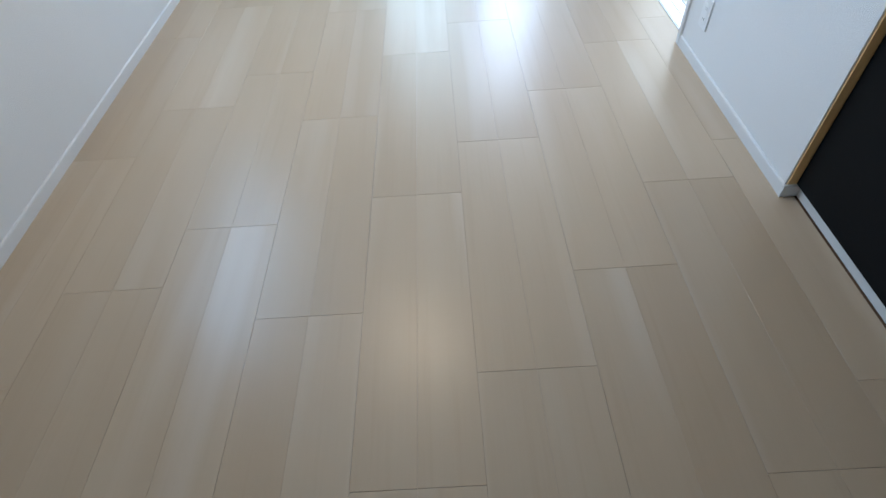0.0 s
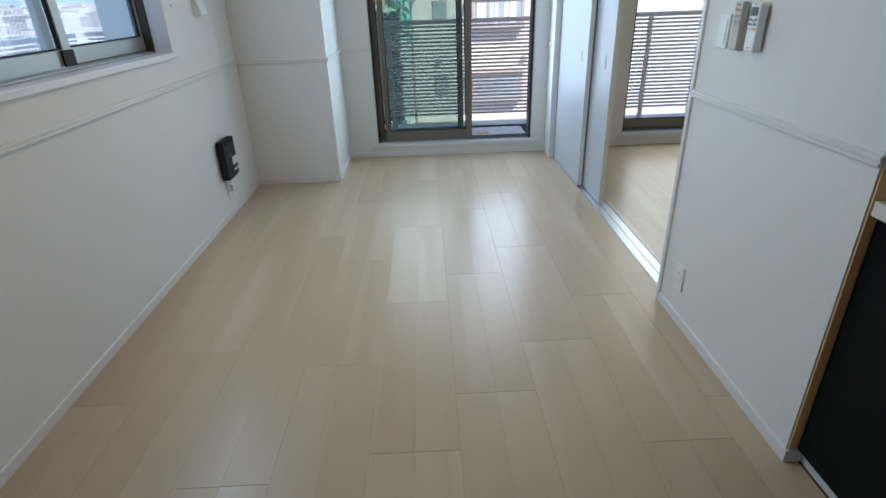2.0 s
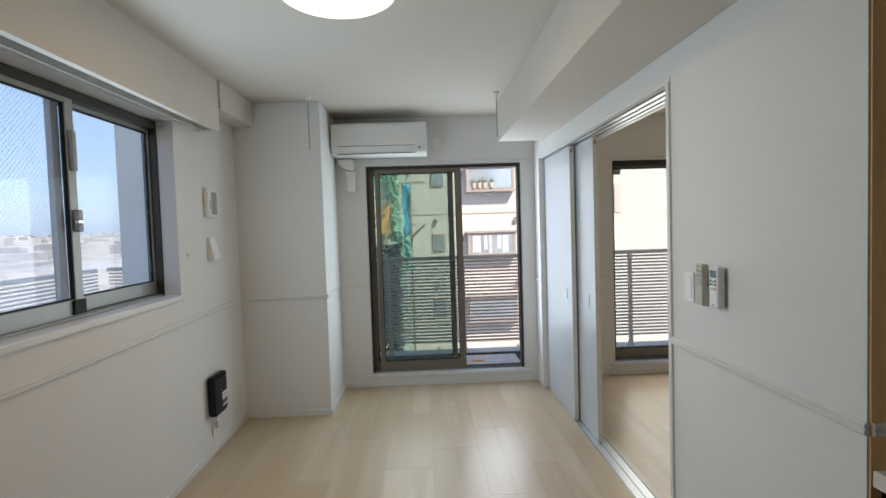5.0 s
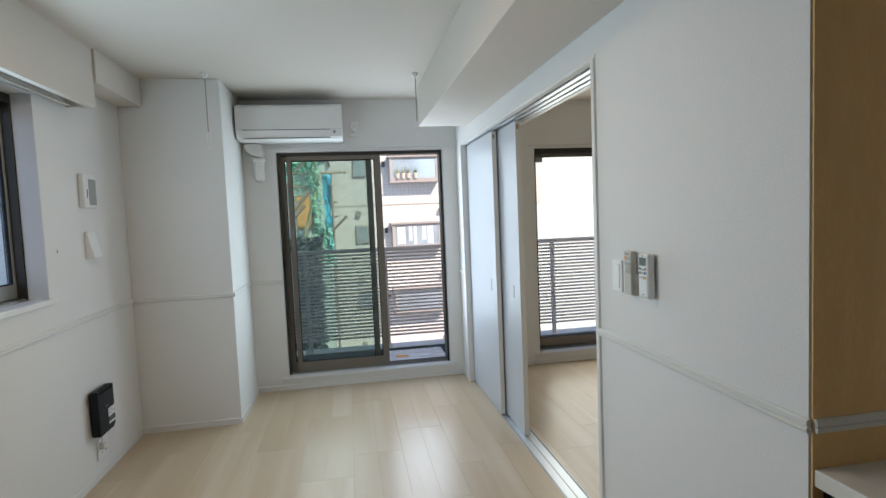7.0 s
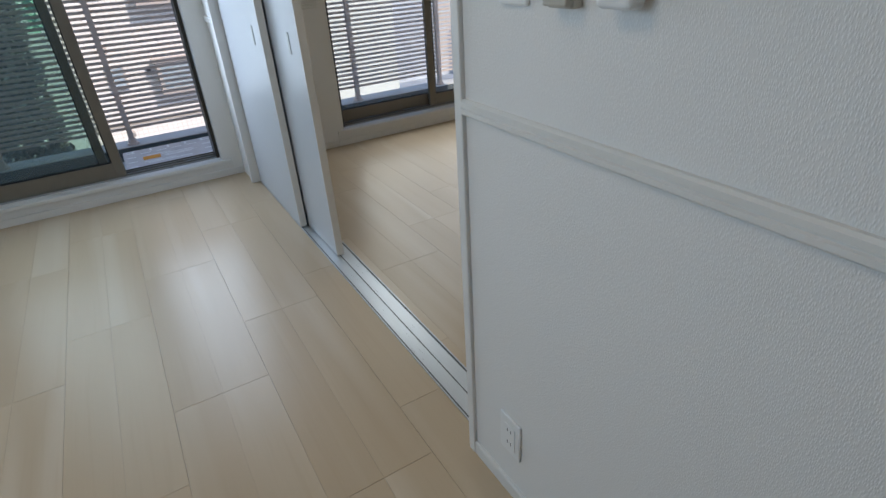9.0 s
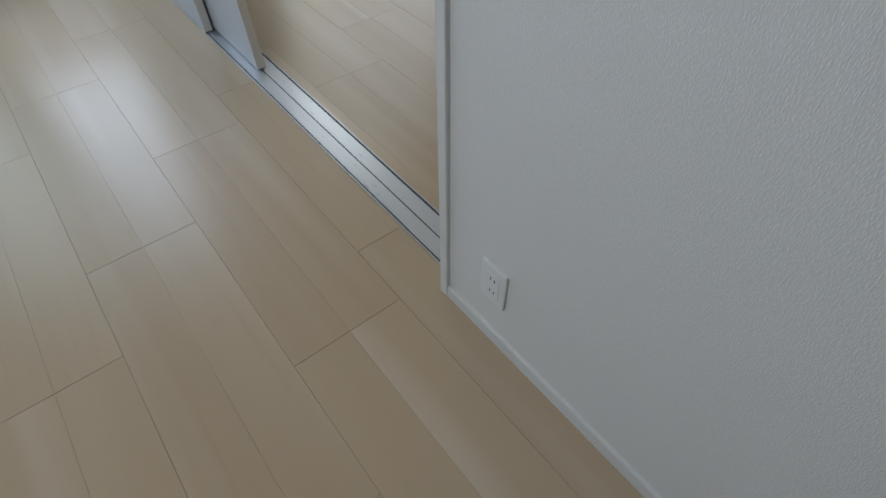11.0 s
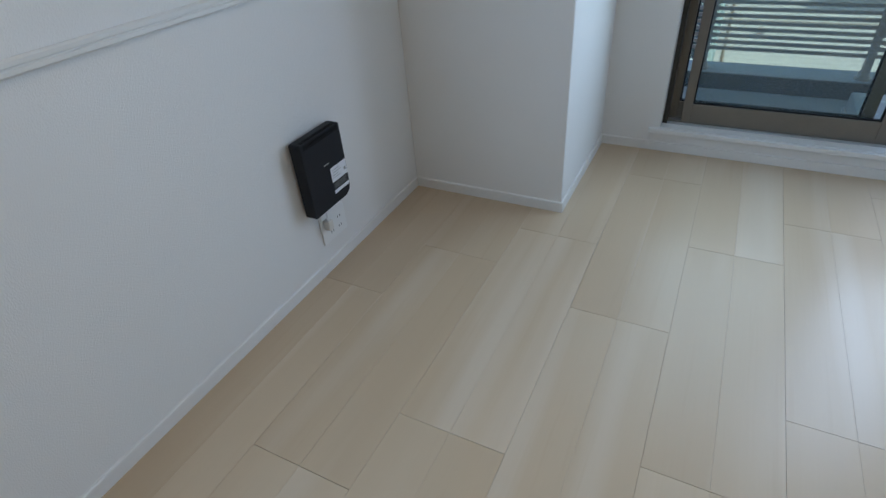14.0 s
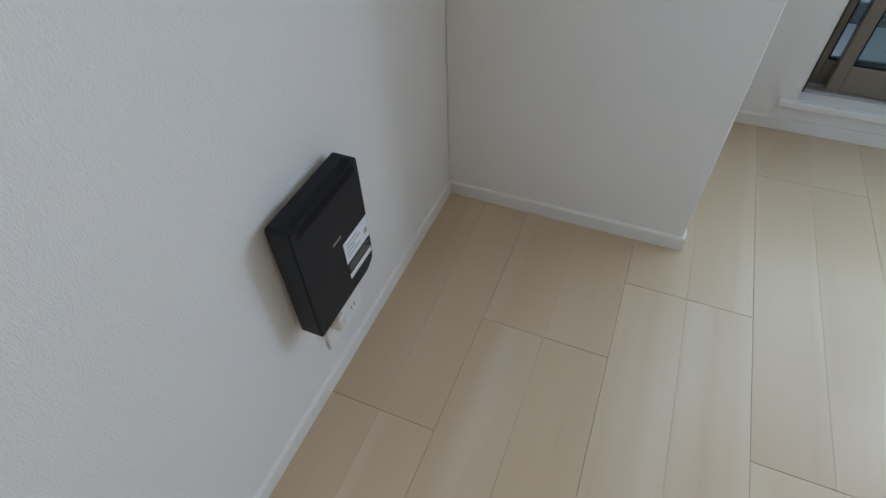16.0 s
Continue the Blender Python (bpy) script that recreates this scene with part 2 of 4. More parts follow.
# Distance haze is put into the grey-blue base colour of ground and roofs.
GROUND = plain("hazed_far_ground", (0.27, 0.29, 0.33), 0.95, vary=0.25, scale=0.05)
ROOFS = plain("pale_roofs", (0.45, 0.46, 0.48), 0.8, vary=0.4, scale=0.06)
CURTAIN = plain("white_lace_curtain", (0.7, 0.7, 0.72), 0.9, vary=0.1, scale=3)
POTPLANT = plain("pot_plant_leaf", (0.20, 0.24, 0.13), 0.8, vary=0.4, scale=9)
TERRACOTTA = plain("terracotta", (0.62, 0.50, 0.42), 0.8, vary=0.1)
LCD = plain("lcd_screen", (0.10, 0.13, 0.12), 0.2, vary=0.05)
INK = plain("dark_print", (0.03, 0.03, 0.04), 0.6, vary=0.05)
LABEL = plain("white_label", (0.78, 0.80, 0.84), 0.5, vary=0.03)
BTN = {k: plain("button_" + k, c, 0.45, vary=0.03) for k, c in dict(blue=(0.10, 0.17, 0.34), teal=(0.12, 0.26, 0.32), green=(0.16, 0.30, 0.10), red=(0.50, 0.20, 0.14), orange=(0.8, 0.33, 0.06), grey=(0.35, 0.36, 0.36)).items()}
GLOW, gt, gb = shader("lit_diffuser", (0.9, 0.9, 0.88), 0.4)
gb.inputs["Emission Color"].default_value = (1.0, 0.96, 0.9, 1)
gb.inputs["Emission Strength"].default_value = GLOW_POWER


def wall_tiles(name, color, grout, w, h):
    """Small glazed wall tiles in straight rows."""
    m, t, b = shader(name, color, 0.45)
    sep, com = t.nodes.new("ShaderNodeSeparateXYZ"), t.nodes.new("ShaderNodeCombineXYZ")
    t.links.new(position(t), sep.inputs[0])
    t.links.new(sep.outputs["X"], com.inputs["X"])
    t.links.new(sep.outputs["Z"], com.inputs["Y"])
    br = t.nodes.new("ShaderNodeTexBrick")
    br.offset = 0.0
    for k, v in (("Scale", 1.0), ("Brick Width", w), ("Row Height", h), ("Mortar Size", 0.007), ("Mortar Smooth", 0.1)):
        br.inputs[k].default_value = v
    br.inputs["Color1"].default_value, br.inputs["Color2"].default_value, br.inputs["Mortar"].default_value = (*color, 1), (*(c * 0.93 for c in color), 1), (*grout, 1)
    t.links.new(com.outputs[0], br.inputs["Vector"])
    t.links.new(mix(t, br.outputs["Color"], ramp(t, noise_of(t, position(t), 0.7, 3), [(0.3, (0.92, 0.92, 0.92)), (0.7, (1, 1, 1))]), 0.7, "MULTIPLY"), b.inputs["Base Color"])
    bump(t, b, br.outputs["Fac"], -0.4, 0.004)
    return m


TILED = wall_tiles("pink_beige_mosaic_tile", (0.71, 0.67, 0.655), (0.56, 0.50, 0.47), 0.145, 0.12)


for m, spec in ((DOORM, 0.25), (BLACK_PLASTIC, 0.25), (BLACK_PANEL, 0.12), (GASKET, 0.25)):
    m.node_tree.nodes["Principled BSDF"].inputs["Specular IOR Level"].default_value = spec


# ---- building helpers ----
def mesh_of(name, bm, material, smooth=False):
    me = bpy.data.meshes.new(name)
    bm.to_mesh(me)
    bm.free()
    for m in material if isinstance(material, (list, tuple)) else [material]:
        me.materials.append(m)
    if smooth:
        for p in me.polygons:
            p.use_smooth = True
    return me


def part(name, bm, material, parent=None, label="", smooth=False):
    ob = new(name, mesh_of(name, bm, material, smooth))
    if parent:
        ob.parent = parent
    return tagged(ob, label)


def thing(name, label, category, group="", at=(0, 0, 0)):
    ob = new(name)
    ob.empty_display_size = 0.1
    ob.location = at
    return tagged(ob, label, category, group)


def box(bm, lo, hi, bevel=0.0, seg=1):
    """A box between two corners, its edges rounded by bevel."""
    lo, hi = [min(a, b) for a, b in zip(lo, hi)], [max(a, b) for a, b in zip(lo, hi)]
    v = [bm.verts.new((x, y, z)) for x in (lo[0], hi[0]) for y in (lo[1], hi[1]) for z in (lo[2], hi[2])]
    fs = [bm.faces.new([v[i] for i in q]) for q in ((0, 1, 3, 2), (4, 6, 7, 5), (0, 4, 5, 1), (2, 3, 7, 6), (0, 2, 6, 4), (1, 5, 7, 3))]
    if bevel:
        edges = list({e for f in fs for e in f.edges})
        bmesh.ops.bevel(bm, geom=edges, offset=bevel, segments=seg, profile=0.5, affect="EDGES")
    return bm


def boxes(*rows, bevel=0.0, seg=1):
    bm = bmesh.new()
    for lo, hi in rows:
        box(bm, lo, hi, bevel, seg)
    return bm


def rod(bm, a, b, r, n=8, r2=None):
    a, b = Vector(a), Vector(b)
    m = Matrix.Translation((a + b) / 2) @ (b - a).to_track_quat("Z", "Y").to_matrix().to_4x4()
    bmesh.ops.create_cone(bm, cap_ends=True, segments=n, radius1=r, radius2=r if r2 is None else r2, depth=(b - a).length, matrix=m)
    return bm


def prism(bm, outline, axis, a, b):
    """A solid with the given outline, drawn along one axis from a to b. The outline's two numbers are the other axes in order."""
    def at(p, s):
        c = list(p)
        c.insert("xyz".index(axis), s)
        return bm.verts.new(c)
    one, two = [at(p, a) for p in outline], [at(p, b) for p in outline]
    n = len(outline)
    bm.faces.new(one[::-1])
    bm.faces.new(two)
    for i in range(n):
        bm.faces.new((one[i], one[(i + 1) % n], two[(i + 1) % n], two[i]))
    bmesh.ops.recalc_face_normals(bm, faces=bm.faces[:])
    return bm


def slab(axis, a, b, us, vs, holes):
    """A wall between a and b on its axis, over the grid us x vs of its two other axes, without the cells named in holes."""
    bm = bmesh.new()
    i = "xyz".index(axis)
    full = lambda u, v: 0 <= u < len(us) - 1 and 0 <= v < len(vs) - 1 and (u, v) not in holes
    cache = {}

    def vert(s, u, v):
        k = (s, u, v)
        if k not in cache:
            c = [us[u], vs[v]]
            c.insert(i, (a, b)[s])
            cache[k] = bm.verts.new(c)
        return cache[k]
    for u in range(len(us) - 1):
        for v in range(len(vs) - 1):
            if not full(u, v):
                continue
            for s in (0, 1):
                bm.faces.new((vert(s, u, v), vert(s, u + 1, v), vert(s, u + 1, v + 1), vert(s, u, v + 1)))
            for du, dv, p, q in ((-1, 0, (u, v), (u, v + 1)), (1, 0, (u + 1, v), (u + 1, v + 1)), (0, -1, (u, v), (u + 1, v)), (0, 1, (u, v + 1), (u + 1, v + 1))):
                if not full(u + du, v + dv):
                    bm.faces.new((vert(0, *p), vert(0, *q), vert(1, *q), vert(1, *p)))
    bmesh.ops.recalc_face_normals(bm, faces=bm.faces[:])
    return bm


def structure(name, bm, material, label="", parent=None):
    ob = part(name, bm, material, parent, label)
    if not parent:
        ob["kind"] = "structure"
    return ob


# ---- the plan, in metres ----
RW, FAR, BACK = 2.48, 4.69, -3.0        # living room: right wall, window wall, back wall
CEILING, RAIL_Z, RAIL_ZR = 2.47, 0.962, 0.984
PILLAR_X, PILLAR_Y = 0.668, 4.0
JAMB, STOP, HEAD = 1.985, 4.44, 2.035   # door opening in the right wall
BED_X, BED_BACK = 5.4, 0.6
KIT_Y = 1.020                           # end of the white right wall
WX0, WX1, WZ0, WZ1 = 0.932, 2.360, 0.112, 2.037
BX0, BX1 = 3.235, 4.92
BFAR = FAR + 0.065                      # bedroom window wall
SY0, SY1, SZ0, SZ1 = 1.32, 2.995, 1.112, 2.14

structure("wall_window", slab("y", FAR, FAR + 0.2, [-0.25, WX0, WX1, RW + 0.175], [-0.15, WZ0, WZ1, 2.6], {(1, 1)}), PAPER, "white papered wall with a balcony window")
structure("wall_bedroom_window", slab("y", BFAR, FAR + 0.265, [RW + 0.1751, BX0, BX1, BED_X + 0.15], [-0.15, WZ0, WZ1, 2.6], {(1, 1)}), PAPER, "white papered bedroom wall with a balcony window")
structure("wall_side", slab("x", -0.18, 0.0, [BACK, SY0, SY1, FAR], [-0.15, SZ0, SZ1, 2.6], {(1, 1)}), PAPER, "white papered wall with a sliding window")
structure("wall_partition", slab("x", RW, RW + 0.175, [KIT_Y - 0.03, JAMB, STOP, FAR], [-0.15, -0.006, HEAD, 2.6], {(1, 1)}), PAPER, "white papered partition wall with a wide doorway")
structure("wall_back", boxes(((-0.18, BACK - 0.15, -0.15), (3.4, BACK, 2.6))), PAPER, "white papered back wall")
structure("wall_bedroom_side", boxes(((BED_X, BED_BACK, -0.15), (BED_X + 0.15, BFAR, 2.6))), PAPER, "white papered bedroom wall")
structure("wall_bedroom_back", boxes(((RW + 0.175, BED_BACK - 0.15, -0.15), (BED_X + 0.15, BED_BACK, 2.6))), PAPER, "white papered bedroom wall")
structure("wall_kitchen_side", boxes(((3.25, BACK, -0.15), (3.4, BED_BACK - 0.15, 2.6))), PAPER, "white papered kitchen wall")
structure("wall_kitchen_end", boxes(((RW + 0.005, KIT_Y - 0.036, 0.0), (3.25, KIT_Y - 0.0301, CEILING))), WOODWALL, "brown wood-look end panel beside the kitchen counter")
structure("pillar", boxes(((0.0, PILLAR_Y, 0.0), (PILLAR_X, FAR, CEILING)), bevel=0.003), PAPER, "white papered square pillar in the corner")
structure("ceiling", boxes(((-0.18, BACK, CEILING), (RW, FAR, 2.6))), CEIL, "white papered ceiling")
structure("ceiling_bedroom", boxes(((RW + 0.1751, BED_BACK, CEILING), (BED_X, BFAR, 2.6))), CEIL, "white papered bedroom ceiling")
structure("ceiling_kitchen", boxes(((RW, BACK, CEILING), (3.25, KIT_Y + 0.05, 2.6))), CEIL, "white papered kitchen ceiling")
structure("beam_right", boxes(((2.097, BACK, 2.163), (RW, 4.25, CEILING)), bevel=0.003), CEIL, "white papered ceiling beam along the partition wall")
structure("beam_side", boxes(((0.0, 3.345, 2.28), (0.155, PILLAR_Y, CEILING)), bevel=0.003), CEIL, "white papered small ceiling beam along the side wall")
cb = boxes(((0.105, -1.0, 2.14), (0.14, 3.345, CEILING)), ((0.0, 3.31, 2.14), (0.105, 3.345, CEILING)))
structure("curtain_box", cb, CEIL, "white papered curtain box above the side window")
structure("floor_base", boxes(((-0.18, BACK, -0.149), (BED_X, FAR, -0.0045)), ((RW + 0.1752, FAR, -0.149), (BED_X, BFAR, -0.0045))), SUBFLOOR, "brown bed under the floor boards")


# ---- skirting, chair rails, casings ----
def profile_run(name, material, a, b, z0, z1, depth, side, label, lips=()):
    """A moulding on a wall from a to b. side: the way the wall faces, +x, -x, +y or -y. Its face has shallow steps."""
    h = z1 - z0
    prof = [(0, z0), (depth * 0.75, z0), (depth, z0 + h * 0.12), (depth, z0 + h * 0.38), (depth * 0.72, z0 + h * 0.44), (depth * 0.72, z0 + h * 0.52), (depth * 0.95, z0 + h * 0.58), (depth * 0.95, z0 + h * 0.86), (depth * 0.6, z1), (0, z1)] if lips else [(0, z0), (depth, z0), (depth, z1 - 0.004), (depth - 0.003, z1), (0, z1)]
    s = -1 if side[0] == "-" else 1
    bm = bmesh.new()
    if side[1] == "x":
        prism(bm, [(a[0] + s * d, z) for d, z in prof], "y", a[1], b[1])
    else:
        prism(bm, [(a[1] + s * d, z) for d, z in prof], "x", a[0], b[0])
    structure(name, bm, material, label)


rz0, rz1 = RAIL_Z - 0.030, RAIL_Z
for a, b, s in (((0, BACK), (0, PILLAR_Y), "+x"), ((0.0, PILLAR_Y), (PILLAR_X, PILLAR_Y), "-y"), ((PILLAR_X, PILLAR_Y), (PILLAR_X, FAR), "+x"), ((PILLAR_X, FAR), (WX0 - 0.004, FAR), "-y"), ((RW, KIT_Y - 0.036), (RW, JAMB - 0.025), "-x"), ((RW + 0.006, KIT_Y - 0.036), (3.2, KIT_Y - 0.036), "-y"), ((RW, STOP + 0.06), (RW, FAR), "-x"), ((RW + 0.1751, BFAR), (BX0 - 0.06, BFAR), "-y")):
    up = RAIL_ZR - RAIL_Z if a[0] >= RW and a[1] < JAMB else 0.0
    profile_run("trim_rail", RAILM, a, b, rz0 + up, rz1 + up, 0.012, s, "white moulded chair rail on the wallpaper", lips=(1,))
for a, b, s in (((0, BACK), (0, PILLAR_Y), "+x"), ((0.0, PILLAR_Y), (PILLAR_X + 0.008, PILLAR_Y), "-y"), ((PILLAR_X, PILLAR_Y), (PILLAR_X, FAR), "+x"), ((PILLAR_X, FAR), (WX0 - 0.05, FAR), "-y"), ((RW, KIT_Y - 0.036), (RW, JAMB - 0.025), "-x"), ((RW - 0.008, KIT_Y - 0.036), (2.526, KIT_Y - 0.036), "-y"), ((WX1 + 0.06, FAR), (RW, FAR), "-y"), ((RW + 0.1751, BFAR), (BX0 - 0.06, BFAR), "-y"), ((BX1 + 0.06, BFAR), (BED_X, BFAR), "-y")):
    profile_run("baseboard", TRIM, a, b, 0.0, 0.044, 0.008, s, "white skirting board along the floor")


def casing(x0, x1, z0, z1, name, f=FAR):
    """White lining, projecting sill and plinth round a balcony window."""
    bm = boxes(((x0 - 0.05, f - 0.016, z1 + 0.02), (x1 + 0.06, f, z1 + 0.034)), bevel=0.002)
    box(bm, (x0 - 0.001, f, z0), (x0 + 0.0015, f + 0.056, z1))
    box(bm, (x1 - 0.0015, f - 0.0004, z0), (x1 + 0.001, f + 0.056, z1))
    box(bm, (x0 + 0.0015, f - 0.0004, z0 - 0.001), (x1 - 0.0015, f + 0.056, z0 + 0.0015))
    part("lining", bm, TRIM, name, "white window lining")
    part("sill", boxes(((x0 - 0.05, f - 0.018, z0 - 0.026), (x1 + 0.06, f - 0.0005, z0 - 0.001)), bevel=0.004, seg=2), TRIM, name, "white window sill")
    part("plinth", boxes(((x0 - 0.05, f - 0.0085, 0.0), (x1 + 0.06, f, 0.044)), ((x0 - 0.05, f - 0.0025, 0.0445), (x1 + 0.06, f, z0 - 0.0265)), bevel=0.001), TRIM, name, "white plinth under the sill")


def wires(bm, u0, u1, v0, v1, put, step=0.0225, r=0.00028):
    """Diagonal wires cast in a pane. put(u, v) gives a place in the pane."""
    n = int(((u1 - u0) + (v1 - v0)) / step) + 1
    h = v1 - v0
    for sgn in (1, -1):
        for i in range(n):
            c = i * step
            lo, hi = max(0, c - h), min(u1 - u0, c)
            if hi - lo < 0.004:
                continue
            pts = []
            for q in (lo, hi):
                v = c - q
                pts.append((u0 + q, v0 + v) if sgn > 0 else (u0 + q, v1 - v))
            a, b = Vector(put(*pts[0])), Vector(put(*pts[1]))
            d = (b - a).normalized()
            nrm = (Vector(put(u0 + 1, v0)) - Vector(put(u0, v0))).cross(Vector(put(u0, v0 + 1)) - Vector(put(u0, v0))).normalized()
            side = d.cross(nrm) * r
            vs = [bm.verts.new(p) for p in (a + side, a - side + nrm * 0, b - side, b + side)]
            bm.faces.new(vs)
    return bm


def sash(parent, axis, depth, u0, u1, v0, v1, stile, bottom, top, thick, glass, wired, far_stile=None, metal=None, wire=0.00015, wire_metal=None):
    metal = metal or BRONZE
    end = far_stile or stile
    """A sliding sash with four bars, a gasket and a pane."""
    def put(u, v, d=0.0):
        return (u, depth + d, v) if axis == "y" else (depth + d, u, v)
    s = part("sash", bmesh.new(), metal, parent, "aluminium sliding sash")
    rows = [((u0, v0), (u0 + stile, v1)), ((u1 - end, v0), (u1, v1)), ((u0 + stile, v0), (u1 - end, v0 + bottom)), ((u0 + stile, v1 - top), (u1 - end, v1))]
    for nm, (a, b) in zip(("stile", "stile", "bottom_rail", "top_rail"), rows):
        part(nm, boxes((put(*a, -thick / 2), put(*b, thick / 2)), bevel=0.002), metal, s)
    g = 0.006
    bm = boxes((put(u0 + stile, v0 + bottom, -0.008), put(u0 + stile + g, v1 - top, 0.008)), (put(u1 - end - g, v0 + bottom, -0.008), put(u1 - end, v1 - top, 0.008)), (put(u0 + stile + g, v0 + bottom, -0.008), put(u1 - end - g, v0 + bottom + g, 0.008)), (put(u0 + stile + g, v1 - top - g, -0.008), put(u1 - end - g, v1 - top, 0.008)))
    part("gasket", bm, GASKET, s)
    bm = bmesh.new()
    bm.faces.new([bm.verts.new(put(*p)) for p in ((u0 + stile + g, v0 + bottom + g), (u1 - end - g, v0 + bottom + g), (u1 - end - g, v1 - top - g), (u0 + stile + g, v1 - top - g))])
    pane = part("pane", bm, glass, s, "pale tinted window pane")
    pane.visible_shadow = False
    if wired:
        w = part("pane_wire", wires(bmesh.new(), u0 + stile + g, u1 - end - g, v0 + bottom + g, v1 - top - g, lambda u, v: put(u, v, -0.001), r=wire), wire_metal or WIRE, s, "diamond wire mesh in the glass")
        w.visible_shadow = False
    return s


def frame_bars(parent, axis, d0, d1, u0, u1, v0, v1, side=0.028, foot=0.035, head=0.05):
    put = (lambda u, v, d: (u, d, v)) if axis == "y" else (lambda u, v, d: (d, u, v))
    for nm, a, b in (("window_frame", (u0, v0), (u0 + side, v1)), ("window_frame", (u1 - side, v0), (u1, v1)), ("window_frame", (u0 + side, v1 - head), (u1 - side, v1))):
        part(nm, boxes((put(*a, d0), put(*b, d1)), bevel=0.0015), DARK_FRAME, parent, "bronze aluminium window frame")
    part("window_track", boxes((put(u0 + side, v0, d0), put(u1 - side, v0 + foot * 0.25, d1)), bevel=0.001), TRACK_METAL, parent, "pale metal track bed")
    bm = bmesh.new()
    for d in (d0 + 0.012, (d0 + d1) / 2, d1 - 0.014):
        box(bm, put(u0 + side, v0 + foot * 0.25, d), put(u1 - side, v0 + foot * 0.5, d + 0.003))
    part("window_track", bm, BRONZE_LIGHT, parent, "thin metal track ribs")


W = {}
w1 = W[1] = structure("window_1", bmesh.new(), TRIM, "bronze sliding balcony window, its right half open")
casing(WX0, WX1, WZ0, WZ1, w1)
frame_bars(w1, "y", FAR + 0.055, FAR + 0.17, WX0, WX1, WZ0, WZ1, side=0.022, head=0.03)
inner = sash(w1, "y", FAR + 0.082, WX0 + 0.078, 1.812, WZ0 + 0.015, WZ1 - 0.02, 0.038, 0.085, 0.045, 0.03, GLASS_GREEN, True, 0.055)
outer = sash(w1, "y", FAR + 0.13, WX0 + 0.010, 1.735, WZ0 + 0.015, WZ1 - 0.02, 0.045, 0.075, 0.045, 0.03, GLASS_GREEN, True)
part("catch", boxes(((WX0 + 0.004, FAR + 0.045, 1.06), (WX0 + 0.022, FAR + 0.055, 1.13)), bevel=0.002), GASKET, w1, "small black window catch")
w2 = W[2] = structure("window_2", bmesh.new(), TRIM, "bronze sliding bedroom window, closed")
casing(BX0, BX1, WZ0, WZ1, w2, BFAR)
frame_bars(w2, "y", BFAR + 0.055, BFAR + 0.17, BX0, BX1, WZ0, WZ1)
sash(w2, "y", BFAR + 0.13, BX0 + 0.02, 4.10, WZ0 + 0.02, WZ1 - 0.03, 0.03, 0.085, 0.04, 0.03, GLASS, True)
sash(w2, "y", BFAR + 0.082, 4.01, BX1 - 0.02, WZ0 + 0.02, WZ1 - 0.03, 0.055, 0.085, 0.04, 0.03, GLASS, True)
part("lock", boxes(((4.022, BFAR + 0.05, 1.02), (4.05, BFAR + 0.067, 1.12)), bevel=0.004), GREY_PLASTIC, w2, "grey sash lock")
part("stopper", boxes(((BX0 + 0.03, BFAR + 0.05, 1.91), (BX0 + 0.10, BFAR + 0.11, 1.955)), bevel=0.003), GREY_PLASTIC, w2, "grey plastic stay")
w3 = W[3] = structure("window_3", bmesh.new(), TRIM, "bronze sliding side window with wired glass, closed")
frame_bars(w3, "x", -0.178, -0.094, SY0, SY1, SZ0 + 0.004, SZ1 - 0.004, side=0.02, foot=0.03, head=0.045)
sash(w3, "x", -0.112, SY0 + 0.01, 2.25, SZ0 + 0.02, SZ1 - 0.03, 0.055, 0.07, 0.04, 0.028, GLASS_DUSTY, True, metal=GREY_SASH, wire=0.0005, wire_metal=WIRE_DARK)
sash(w3, "x", -0.150, 2.16, SY1 - 0.012, SZ0 + 0.02, SZ1 - 0.03, 0.05, 0.07, 0.04, 0.028, GLASS_DUSTY, True, 0.022, metal=GREY_SASH, wire=0.0005, wire_metal=WIRE_DARK)
part("lining", boxes(((-0.094, SY0, SZ0 + 0.001), (0.0, SY0 + 0.012, SZ1)), ((-0.094, SY1 - 0.012, SZ0 + 0.001), (0.001, SY1, SZ1)), bevel=0.002), TRIM, w3, "white window lining")
part("sill", boxes(((-0.094, SY0 - 0.02, SZ0 - 0.026), (0.014, SY1 + 0.02, SZ0 + 0.003)), bevel=0.003, seg=2), TRIM, w3, "white window sill")
lock = part("lock", boxes(((-0.097, 2.205, 1.50), (-0.072, 2.24, 1.60)), bevel=0.006, seg=2), GREY_PLASTIC, w3, "grey crescent lock")
part("lock_lever", boxes(((-0.077, 2.185, 1.535), (-0.062, 2.222, 1.555)), bevel=0.004), STEEL, lock, "metal lock lever")
part("stopper", boxes(((-0.098, 2.205, 1.77), (-0.079, 2.235, 1.95)), bevel=0.004), GREY_PLASTIC, w3, "grey sliding stopper")
part("curtain_rail", boxes(((0.045, 1.38, 2.131), (0.06, 3.24, 2.139)), bevel=0.001), IVORY_PLASTIC, w3, "slim ivory curtain rail")
part("sash_block", boxes(((-0.095, 2.165, 1.137), (-0.085, 2.245, 1.20)), bevel=0.002), GASKET, w3, "black guide block")

